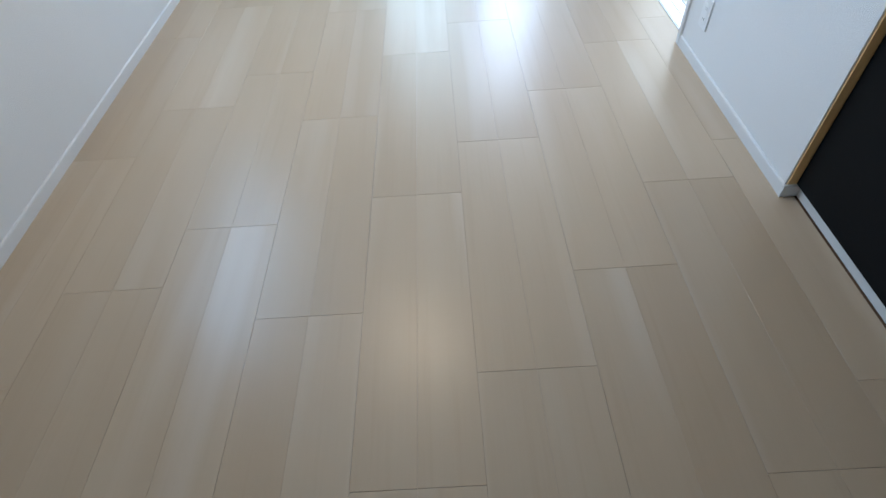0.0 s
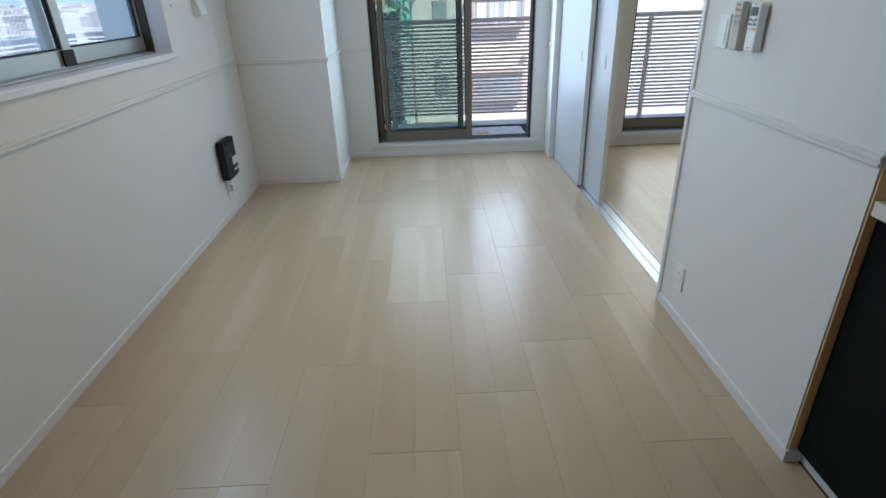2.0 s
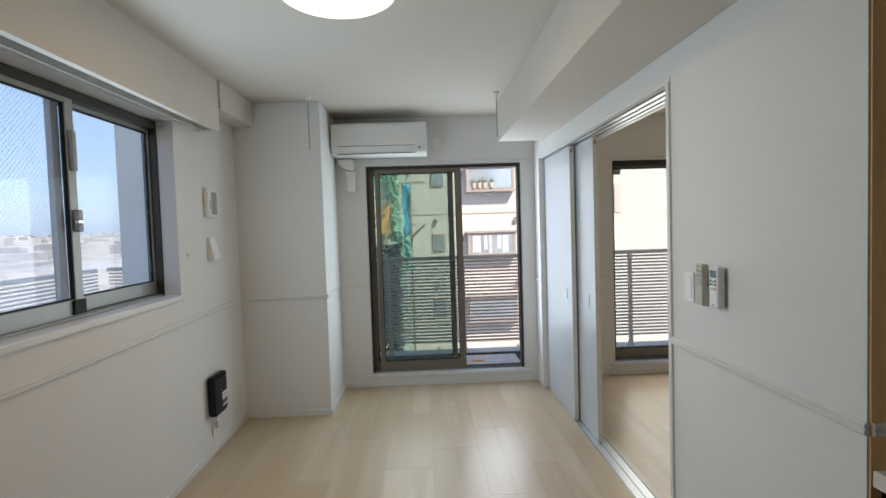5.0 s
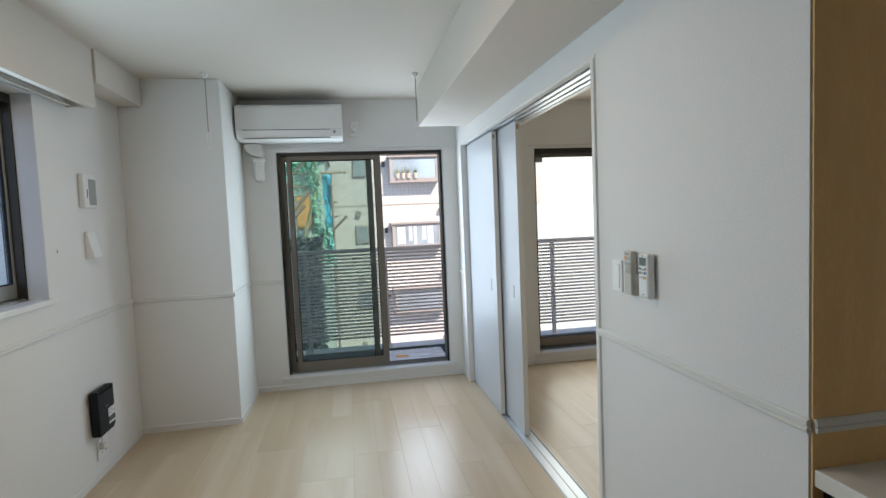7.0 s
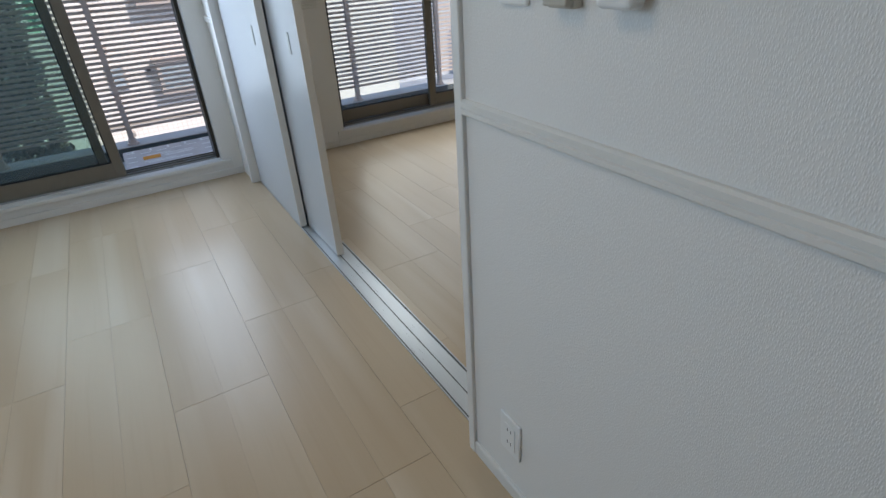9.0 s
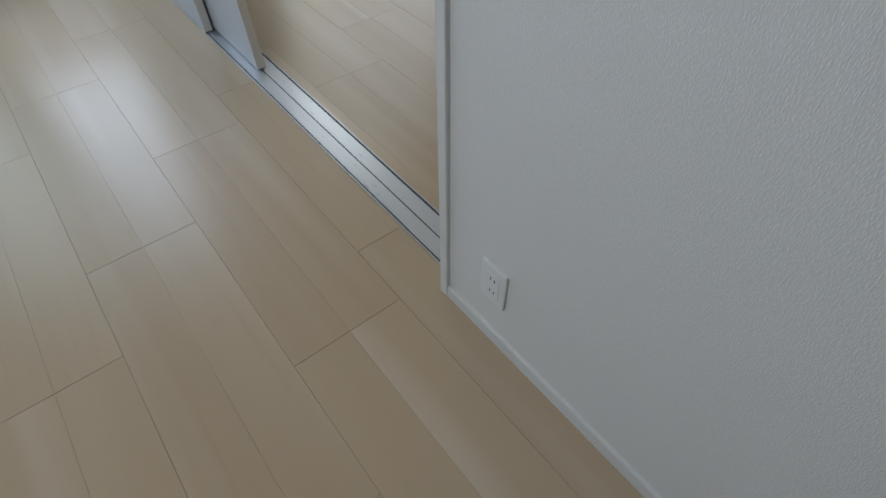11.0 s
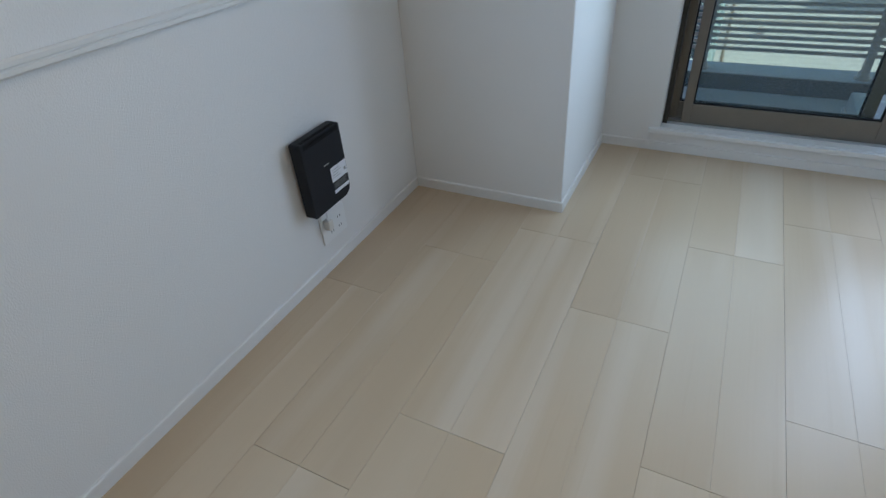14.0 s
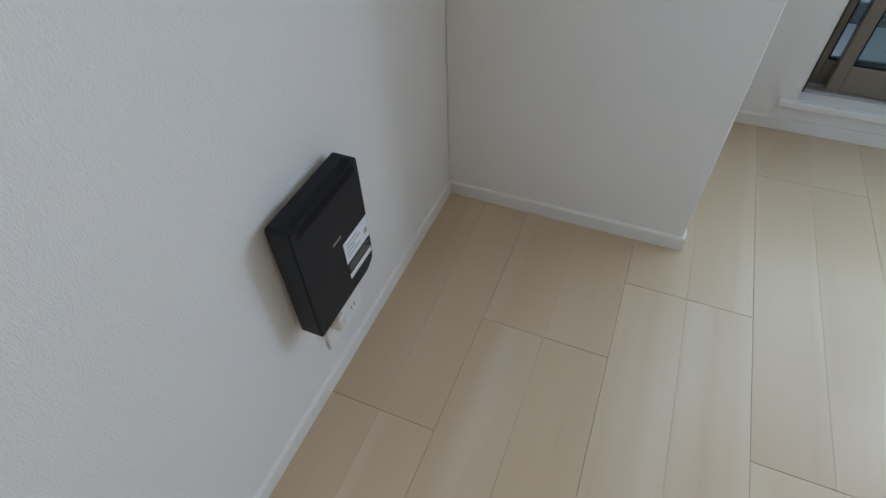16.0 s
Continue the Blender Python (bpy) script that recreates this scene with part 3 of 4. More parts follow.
# ---- doorway, doors ----
d1 = structure("door_1", bmesh.new(), TRIM, "white three-track sliding door, two leaves pushed to the far side")
part("door_frame", boxes(((RW - 0.010, JAMB - 0.024, 0.0), (RW + 0.185, JAMB + 0.002, HEAD + 0.001)), ((RW - 0.010, STOP - 0.002, 0.0), (RW + 0.185, STOP + 0.05, HEAD + 0.001)), bevel=0.002), TRIM, d1, "white door jamb")
part("door_frame", boxes(((RW - 0.004, JAMB - 0.024, HEAD + 0.002), (RW + 0.02, STOP + 0.05, HEAD + 0.02)), ((RW + 0.155, JAMB - 0.024, HEAD - 0.01), (RW + 0.185, STOP + 0.05, HEAD + 0.02)), bevel=0.002), TRIM, d1, "white door head")
TX = (RW + 0.055, RW + 0.098, RW + 0.141)
bm = bmesh.new()
box(bm, (RW + 0.04, JAMB, -0.003), (RW + 0.158, STOP, 0.0005))
for x in (RW + 0.041, RW + 0.156):
    box(bm, (x - 0.001, JAMB, 0.0005), (x + 0.003, STOP, 0.004))
for a, b in ((0.050, 0.0965), (0.1010, 0.148)):
    box(bm, (RW + a, JAMB, 0.0005), (RW + b, STOP, 0.0022))
part("floor_track", bm, SILVER, d1, "silver aluminium floor track")
part("track_groove", boxes(*[((RW + a, JAMB, 0.0006), (RW + b, STOP, 0.0016)) for a, b in ((0.0445, 0.0495), (0.0968, 0.1007), (0.1485, 0.1545))]), DARKGROOVE, d1, "dark grooves of the floor track")
part("head_track", boxes(*[((x - 0.012, JAMB, HEAD - 0.006), (x + 0.012, STOP, HEAD + 0.001)) for x in TX]), SILVER, d1, "silver head track")
part("head_groove", boxes(*[((x - 0.021, JAMB, HEAD - 0.002), (x - 0.013, STOP, HEAD + 0.001)) for x in TX]), DARKGROOVE, d1, "dark head grooves")
for x, y0 in ((TX[0], 3.625), (TX[1], 3.225)):
    y1 = y0 + 0.805
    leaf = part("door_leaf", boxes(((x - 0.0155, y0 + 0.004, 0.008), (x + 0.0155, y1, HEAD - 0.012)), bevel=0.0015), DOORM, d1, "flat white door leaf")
    part("edge_strip", boxes(((x - 0.0165, y0, 0.008), (x + 0.0165, y0 + 0.004, HEAD - 0.012)), bevel=0.001), DOOREDGE, leaf, "ivory edge strip")
    part("latch", boxes(((x - 0.010, y0 - 0.002, HEAD - 0.062), (x + 0.004, y0 - 0.0002, HEAD - 0.035))), BRASS, leaf, "small brass latch")
    part("door_pull", boxes(((x - 0.0185, y0 + 0.128, 0.890), (x - 0.0155, y0 + 0.150, 0.973)), bevel=0.001), GREY_PLASTIC, leaf, "recessed metal door pull")

# ---- fittings on the walls ----
ac = thing("air_conditioner", "white wall-mounted air conditioner above the balcony window", "air conditioner")
ax0, ax1, ay, az0, az1 = 0.683, 1.50, 4.385, 2.105, 2.375
bm = bmesh.new()
prism(bm, [(FAR - 0.002, az1), (ay + 0.03, az1), (ay + 0.008, az1 - 0.008), (ay, az1 - 0.03), (ay + 0.004, az0 + 0.075), (ay + 0.03, az0 + 0.02), (ay + 0.06, az0), (FAR - 0.002, az0)], "x", ax0, ax1)
bmesh.ops.bevel(bm, geom=bm.edges[:], offset=0.003, segments=1, affect="EDGES")
part("body", bm, WHITE_PLASTIC, ac)
bm = bmesh.new()
prism(bm, [(ay - 0.003, az1 - 0.03), (ay + 0.001, az1 - 0.03), (ay + 0.005, az0 + 0.073), (ay + 0.0, az0 + 0.073)], "x", ax0 + 0.004, ax1 - 0.004)
part("front_panel", bm, GLOSSY_PLASTIC, ac, "glossy white front panel")
bm = bmesh.new()
prism(bm, [(ay + 0.001, az0 + 0.068), (ay + 0.012, az0 + 0.068), (ay + 0.045, az0 + 0.012), (ay + 0.030, az0 + 0.014)], "x", ax0 + 0.055, ax1 - 0.105)
part("louvre", bm, WHITE_PLASTIC, ac, "closed white louvre")
part("louvre_gap", boxes(((ax0 + 0.05, ay + 0.002, az0 + 0.069), (ax1 - 0.1, ay + 0.014, az0 + 0.0725))), INK, ac, "dark slot")
part("louvre_gap", boxes(((ax0 + 0.05, ay + 0.028, az0 + 0.008), (ax1 - 0.1, ay + 0.04, az0 + 0.0125))), INK, ac, "dark slot")
part("display", boxes(((ax1 - 0.075, ay - 0.0, az0 + 0.04), (ax1 - 0.055, ay + 0.02, az0 + 0.06))), GREY_PLASTIC, ac, "grey sensor window")
duct = thing("pipe_cover", "white plastic pipe cover below the air conditioner", "pipe cover")
bm = prism(bmesh.new(), [(0.70, 2.10), (0.70, 2.055), (0.755, 2.005), (0.84, 1.985), (0.85, 2.03), (0.83, 2.10)], "y", FAR - 0.088, FAR - 0.001)
bmesh.ops.bevel(bm, geom=bm.edges[:], offset=0.009, segments=2, affect="EDGES")
box(bm, (0.768, FAR - 0.080, 1.80), (0.842, FAR - 0.001, 1.982), 0.013, 2)
part("cover", bm, WHITE_PLASTIC, duct)
part("cap", boxes(((0.762, FAR - 0.086, 1.955), (0.848, FAR - 0.001, 1.985)), bevel=0.004), WHITE_PLASTIC, duct)
vent = thing("wall_socket_plate", "white socket plate on the wall beside the air conditioner", "socket")
part("plate", boxes(((1.56, FAR - 0.008, 2.16), (1.63, FAR - 0.001, 2.28)), bevel=0.003), WHITE_PLASTIC, vent)
part("plug", boxes(((1.575, FAR - 0.03, 2.19), (1.61, FAR - 0.008, 2.22)), bevel=0.004), WHITE_PLASTIC, vent)

lamp = thing("ceiling_lamp", "round white ceiling lamp, lit", "ceiling light")
bm = bmesh.new()
prof = [(0.0, 2.387), (0.16, 2.388), (0.205, 2.394), (0.228, 2.408), (0.235, 2.425), (0.23, 2.44)]
N = 48
rings = [[bm.verts.new((1.14 + r * math.cos(2 * math.pi * i / N), 1.97 + r * math.sin(2 * math.pi * i / N), z)) for i in range(N)] for r, z in prof[1:]]
bm.faces.new(rings[0])
for a, b in zip(rings, rings[1:]):
    for i in range(N):
        bm.faces.new((a[i], a[(i + 1) % N], b[(i + 1) % N], b[i]))
part("diffuser", bm, GLOW, lamp, "glowing milky diffuser", smooth=True)
part("base", rod(bmesh.new(), (1.14, 1.97, 2.441), (1.14, 1.97, CEILING - 0.001), 0.215, 48), WHITE_PLASTIC, lamp)


def hanger(x, y, drop):
    h = thing("hanging_hook", "thin steel wire hook hanging from a white ceiling mount", "hook", "ceiling hooks")
    bm = rod(bmesh.new(), (x, y, CEILING - 0.022), (x, y, CEILING - 0.0005), 0.022, 20)
    rod(bm, (x, y, CEILING - 0.04), (x, y, CEILING - 0.022), 0.010, 12)
    part("mount", bm, WHITE_PLASTIC, h)
    part("wire", rod(bmesh.new(), (x, y, drop + 0.11), (x, y, CEILING - 0.04), 0.0032, 8), HOOKWIRE, h)
    bm = bmesh.new()
    pts = [(0, 0.115), (0.012, 0.1), (0.013, 0.06), (0.009, 0.01), (0.0, 0.0), (-0.009, 0.01), (-0.013, 0.06), (-0.012, 0.1), (0, 0.115)]
    for (a, b), (c, d) in zip(pts, pts[1:]):
        rod(bm, (x + a, y, drop + b), (x + c, y, drop + d), 0.0028, 6)
    part("ring", bm, WHITE_PLASTIC, h)
    return h


hanger(0.617, 3.83, 1.965)
hanger(2.03, 3.83, 2.02)


def plate(name, label, y0, y1, z0, z1, x, out):
    """A thin plate on a wall that faces out (+1 or -1) along x."""
    t = thing(name, label, "switch" if "switch" in name else "socket")
    part("plate", boxes(((x, y0, z0), (x + out * 0.007, y1, z1)), bevel=0.003, seg=2), WHITE_PLASTIC, t)
    return t


sw = plate("light_switch", "white wide light switch plate on the partition wall", 1.778, 1.848, 1.152, 1.268, RW, -1)
part("rocker", boxes(((RW - 0.007, 1.792, 1.168), (RW - 0.0095, 1.834, 1.252)), bevel=0.001), WHITE_PLASTIC, sw)
so = plate("wall_socket", "white double wall socket low on the partition wall", 1.772, 1.846, 0.151, 0.268, RW, -1)
part("face", boxes(((RW - 0.007, 1.789, 0.172), (RW - 0.0085, 1.829, 0.246)), bevel=0.001), WHITE_PLASTIC, so)
for z in (0.188, 0.228):
    for y in (1.803, 1.815):
        part("slot", boxes(((RW - 0.0084, y - 0.0012, z - 0.004), (RW - 0.0089, y + 0.0012, z + 0.005))), INK, so)

rc = thing("lamp_remote", "slim beige remote control in a wall holder", "remote control", at=(0, -0.030, -0.045))
part("holder", boxes(((RW, 1.700, 1.20), (RW - 0.020, 1.750, 1.275)), bevel=0.003), IVORY_PLASTIC, rc)
rb = part("body", boxes(((RW - 0.008, 1.702, 1.203), (RW - 0.030, 1.748, 1.353)), bevel=0.003, seg=2), IVORY_PLASTIC, rc)
xf = RW - 0.0302
part("button", boxes(((xf, 1.728, 1.323), (xf - 0.002, 1.743, 1.335)), bevel=0.001), BTN["orange"], rb)
for y, z in ((1.707, 1.324), (1.728, 1.306), (1.708, 1.306)):
    part("button", boxes(((xf, y, z), (xf - 0.002, y + 0.012, z + 0.008)), bevel=0.001), BTN["grey"], rb)
for y in (1.708, 1.728):
    part("button", boxes(((xf, y, 1.277), (xf - 0.002, y + 0.014, 1.298)), bevel=0.001), IVORY_PLASTIC, rb)
part("print", boxes(((xf, 1.715, 1.343), (xf - 0.0006, 1.737, 1.3455))), INK, rb)

ra = thing("air_conditioner_remote", "white remote control with coloured buttons in a wall holder", "remote control", at=(0, -0.016, -0.050))
part("holder", boxes(((RW, 1.586, 1.212), (RW - 0.016, 1.630, 1.30)), bevel=0.004), WHITE_PLASTIC, ra)
rb = part("body", boxes(((RW - 0.006, 1.578, 1.210), (RW - 0.034, 1.636, 1.356)), bevel=0.008, seg=3), WHITE_PLASTIC, ra)
xf = RW - 0.0342
part("screen", boxes(((xf, 1.588, 1.318), (xf - 0.0012, 1.626, 1.344)), bevel=0.001), LCD, rb, "grey display")
for y, z, c in ((1.616, 1.303, "teal"), (1.586, 1.303, "red"), (1.616, 1.290, "green"), (1.586, 1.290, "blue")):
    part("button", boxes(((xf, y, z), (xf - 0.0018, y + 0.012, z + 0.008)), bevel=0.001), BTN[c], rb, c + " button")
part("button", boxes(((xf, 1.586, 1.276), (xf - 0.0018, 1.604, 1.283)), bevel=0.001), BTN["orange"], rb, "orange button")
part("button", boxes(((xf, 1.603, 1.288), (xf - 0.0015, 1.611, 1.310)), bevel=0.001), WHITE_PLASTIC, rb, "white rocker button")
for y0, y1, z0, z1 in ((1.6045, 1.6095, 1.291, 1.296), (1.6045, 1.6095, 1.302, 1.307), (1.609, 1.622, 1.2785, 1.2805), (1.598, 1.610, 1.2225, 1.2245), (1.600, 1.614, 1.3485, 1.3505)):
    part("print", boxes(((xf, y0, z0), (xf - 0.0017, y1, z1))), INK, rb)
part("cover_seam", boxes(((xf + 0.001, 1.5775, 1.2735), (xf - 0.0003, 1.6365, 1.2742))), GREY_PLASTIC, rb)

ic = thing("intercom", "white wall intercom with a grey screen", "intercom")
part("body", boxes(((0.0, 3.375, 1.583), (0.030, 3.525, 1.778)), bevel=0.005, seg=2), WHITE_PLASTIC, ic)
part("screen", boxes(((0.030, 3.43, 1.60), (0.0315, 3.518, 1.752)), bevel=0.0005), GREY_PLASTIC, ic, "grey screen")
part("slots", boxes(((0.030, 3.405, 1.64), (0.0312, 3.413, 1.69))), INK, ic)
hs = thing("handset_holder", "white wedge-shaped wall holder below the intercom", "holder")
bm = bmesh.new()
prism(bm, [(0.0, 1.285), (0.045, 1.29), (0.046, 1.30), (0.012, 1.445), (0.0, 1.445)], "y", 3.40, 3.50)
part("body", bm, WHITE_PLASTIC, hs)
pb = thing("door_button", "small white round button on the side wall", "button")
part("cap", rod(bmesh.new(), (0.0, 3.10, 1.35), (0.008, 3.10, 1.35), 0.010, 16), WHITE_PLASTIC, pb)

# ---- black modem on the side wall ----
md = thing("modem", "matt black modem with white stickers plugged into a wall socket", "modem")
Y0, Y1, Z0, Z1, X1 = 3.262, 3.462, 0.272, 0.532, 0.058
bm = bmesh.new()
outline = [(Y0, Z0 + 0.004), (Y0 + 0.004, Z0), (Y1 - 0.028, Z0), (Y1 - 0.006, Z0 + 0.014), (Y1, Z0 + 0.034), (Y1, Z1 - 0.004), (Y1 - 0.004, Z1), (Y0 + 0.004, Z1), (Y0, Z1 - 0.004)]
prism(bm, outline, "x", 0.014, X1)
bmesh.ops.bevel(bm, geom=bm.edges[:], offset=0.0018, segments=2, affect="EDGES")
mb = part("body", bm, BLACK_PLASTIC, md)
part("back", boxes(((0.006, Y0 + 0.01, Z0 + 0.01), (0.014, Y1 - 0.01, Z1 - 0.01)), bevel=0.001), BLACK_PLASTIC, md)
bm = bmesh.new()
for i in range(34):
    y = Y0 + 0.016 + i * 0.0051
    box(bm, (X1 - 0.0002, y, Z1 - 0.022), (X1 + 0.0012, y + 0.0022, Z1 - 0.005))
    box(bm, (X1 - 0.018, y, Z1 - 0.0002), (X1 - 0.004, y + 0.0022, Z1 + 0.0010))
part("vent_rib", bm, GASKET, md, "fine black ventilation ribs")
part("sticker", boxes(((X1, Y0 + 0.114, Z0 + 0.078), (X1 + 0.0006, Y1 - 0.003, Z0 + 0.130))), LABEL, md, "white printed sticker")
part("sticker", boxes(((X1, Y0 + 0.116, Z0 + 0.036), (X1 + 0.0006, Y1 - 0.004, Z0 + 0.048))), LABEL, md, "narrow white sticker")
for i, (a, b) in enumerate(((0.120, 0.16), (0.120, 0.168), (0.120, 0.150), (0.120, 0.165))):
    z = Z0 + 0.118 - i * 0.009
    part("print", boxes(((X1 + 0.0006, Y0 + a, z), (X1 + 0.0009, Y0 + b, z + 0.0022))), GREY_PLASTIC, md, "unreadable small print")
part("print", boxes(((X1 + 0.0006, Y1 - 0.019, Z0 + 0.094), (X1 + 0.0009, Y1 - 0.008, Z0 + 0.105))), GREY_PLASTIC, md, "small square mark")
for i, (a, b) in enumerate(((0.120, 0.188), (0.118, 0.18), (0.120, 0.19))):
    z = Z0 + 0.068 - i * 0.0065
    part("print", boxes(((X1 + 0.0001, Y0 + a, z), (X1 + 0.0004, Y0 + b, z + 0.0018))), GREY_PLASTIC, md, "unreadable small print")
part("print", boxes(((X1 + 0.0001, Y0 + 0.088, Z0 + 0.150), (X1 + 0.0004, Y0 + 0.114, Z0 + 0.154))), GREY_PLASTIC, md, "unreadable small print")
ms = plate("modem_socket", "white wall socket plate below the black modem", 3.325, 3.462, 0.110, 0.228, 0.0, 1)
for y in (3.372, 3.384, 3.418, 3.430):
    for z in (0.138, 0.176):
        part("slot", boxes(((0.007, y - 0.0012, z), (0.0076, y + 0.0012, z + 0.009))), INK, ms)
part("plug", boxes(((0.007, 3.338, 0.172), (0.035, 3.362, 0.210)), bevel=0.003), DOOREDGE, ms, "ivory plug")
bm = bmesh.new()
rod(bm, (0.024, 3.322, 0.276), (0.012, 3.318, 0.165), 0.0030, 8)
rod(bm, (0.024, 3.350, 0.276), (0.024, 3.350, 0.208), 0.0045, 8)
part("cable", bm, WHITE_PLASTIC, ms, "short white cable")

# ---- kitchen counter ----
kc = thing("kitchen_cabinet", "kitchen counter unit with matt black front panels", "cabinet")
part("body", boxes(((2.527, -2.0, 0.09), (3.2, KIT_Y - 0.037, 0.832)), bevel=0.001), WHITE_PLASTIC, kc)
for y0, y1 in ((-0.23, KIT_Y - 0.040), (-1.43, -0.234)):
    part("front_panel", boxes(((2.508, y0, 0.050), (2.5265, y1, 0.831)), bevel=0.001), BLACK_PANEL, kc, "matt black panel")
part("plinth", boxes(((2.528, -2.0, 0.0), (2.54, KIT_Y - 0.037, 0.0895))), TRIM, kc, "white plinth")
wt = thing("worktop", "white kitchen worktop on the black cabinet", "worktop")
part("slab", boxes(((2.488, -2.0, 0.8325), (3.22, KIT_Y - 0.037, 0.872)), bevel=0.003, seg=2), COUNTER, wt)

# ---- balcony ----
BAL_Z, KERB_Z, BAL_Y = -0.15, -0.04, 6.02
structure("balcony_floor", boxes(((-2.5, FAR + 0.266, BAL_Z - 0.2), (7.0, BAL_Y + 0.22, BAL_Z))), BALCONY_SHEET, "grey sheet balcony floor")
structure("balcony_kerb", boxes(((-2.5, BAL_Y, BAL_Z), (7.0, BAL_Y + 0.22, KERB_Z - 0.006)), bevel=0.003), KERB_DARK, "dark coated balcony kerb")
structure("kerb_top", boxes(((-2.5, BAL_Y - 0.004, KERB_Z - 0.0055), (7.0, BAL_Y + 0.22, KERB_Z)), bevel=0.001), BALCONY_SHEET, "pale top of the kerb")
structure("balcony_side_pier", boxes(((-1.05, 4.25, -3.0), (-0.25, 4.89, 2.9)), bevel=0.01), CREAM, "cream rendered pier outside the side window")
structure("side_ledge", boxes(((-2.5, -3.0, BAL_Z - 0.2), (-0.25, FAR + 0.2, BAL_Z))), CONCRETE, "concrete side balcony floor")
structure("outer_wall", boxes(((-0.25, -3.2, -14.0), (BED_X + 0.3, FAR + 0.265, -0.151))), CREAM, "cream building body below")
# Unseen block, raised this high to shade the side pier and the tree.
structure("roof_shade_block", boxes(((-0.3, -3.2, 2.601), (BED_X + 0.3, FAR + 0.2, 8.5))), CREAM, "unseen cream block above the flat, added for its shade")


def railing(x0, x1, y, posts, along="x", metal=RAIL_METAL):
    r = thing("balcony_railing", "taupe aluminium balcony railing with close horizontal slats", "railing", "balcony railings")
    put = (lambda u, v, z: (u, v, z)) if along == "x" else (lambda u, v, z: (v, u, z))
    part("top_rail", boxes((put(x0, y - 0.03, 1.065), put(x1, y + 0.03, 1.11)), bevel=0.004), metal, r)
    n = 25
    for i in range(n):
        z = 0.075 + i * 0.0396
        bm = boxes((put(x0, y + 0.012, z), put(x1, y + 0.027, z + 0.021)))
        part("slat", bm, metal, r)
    for p in posts:
        part("post", boxes((put(p - 0.02, y - 0.03, KERB_Z + 0.012), put(p + 0.02, y + 0.010, 1.064)), bevel=0.002), metal, r)
        bm = rod(bmesh.new(), put(p, y - 0.01, KERB_Z), put(p, y - 0.01, KERB_Z + 0.014), 0.045, 20)
        rod(bm, put(p, y - 0.01, KERB_Z + 0.014), put(p, y - 0.01, KERB_Z + 0.05), 0.034, 16, 0.026)
        part("foot", bm, metal, r)
    return r


railing(-2.25, 6.9, 6.1, (-1.6, -0.75, 0.13, 1.01, 1.895, 2.9, 3.91, 4.85, 5.8))
railing(-3.0, 5.95, -2.3, (-2.2, -1.1, 0.0, 1.1, 2.2, 3.3, 4.4, 5.4), along="y", metal=RAIL_HAZED)

ht = thing("escape_hatch", "grey metal escape hatch with white lines on the balcony floor", "hatch")
HX0, HX1, HY0, HY1, HZ = 1.79, 2.45, 5.10, 5.75, 0.0
part("lid", boxes(((HX0 + 0.01, HY0 + 0.01, BAL_Z + 0.055), (HX1 - 0.01, HY1 - 0.01, HZ)), bevel=0.012, seg=2), HATCH, ht)
part("rim", boxes(((HX0, HY0, BAL_Z), (HX1, HY1, BAL_Z + 0.055)), bevel=0.003), HATCH, ht)
bm = bmesh.new()
hz0, hz1 = HZ, HZ + 0.0015
hcx, hcy = (HX0 + HX1) / 2, (HY0 + HY1) / 2
for k in range(-2, 3):                   # short dashes all round the edge, two rows
    for s1 in (1, -1):
        box(bm, (hcx + k * 0.125 - 0.007, hcy + s1 * 0.285, hz0), (hcx + k * 0.125 + 0.007, hcy + s1 * 0.225, hz1))
        box(bm, (hcx + s1 * 0.295, hcy + k * 0.12 - 0.007, hz0), (hcx + s1 * 0.235, hcy + k * 0.12 + 0.007, hz1))
for k in (-1.5, -0.5, 0.5, 1.5):
    for s1 in (1, -1):
        box(bm, (hcx + k * 0.11 - 0.035, hcy + s1 * 0.195, hz0), (hcx + k * 0.11 + 0.035, hcy + s1 * 0.183, hz1))
for s1 in (1, -1):
    for s2 in (1, -1):
        box(bm, (hcx + s1 * 0.300, hcy + s2 * 0.296, hz0), (hcx + s1 * 0.225, hcy + s2 * 0.284, hz1))
for y, a, b in ((5.465, 2.07, 2.30), (5.44, 2.08, 2.26), (5.50, 2.06, 2.28), (5.53, 1.96, 2.12), (5.37, 1.93, 2.14), (5.34, 1.95, 2.25)):
    box(bm, (a, y, hz0), (b, y + 0.011, hz1))
part("marking", bm, PAINT_WHITE, ht, "worn white lines")["kind"] = "stuff"
part("sticker", boxes(((1.925, 5.43, hz0), (2.045, 5.51, hz1 + 0.001))), PAINT_ORANGE, ht, "orange sticker")

# ---- neighbouring tiled block ----
TY = 20.0
tb = thing("apartment_block", "pink-beige tiled apartment block with brown bay windows", "building")
part("wall", boxes(((-3.2, TY, -14), (6.9, TY + 8, 12))), TILED, tb, "pink-beige mosaic-tiled wall")


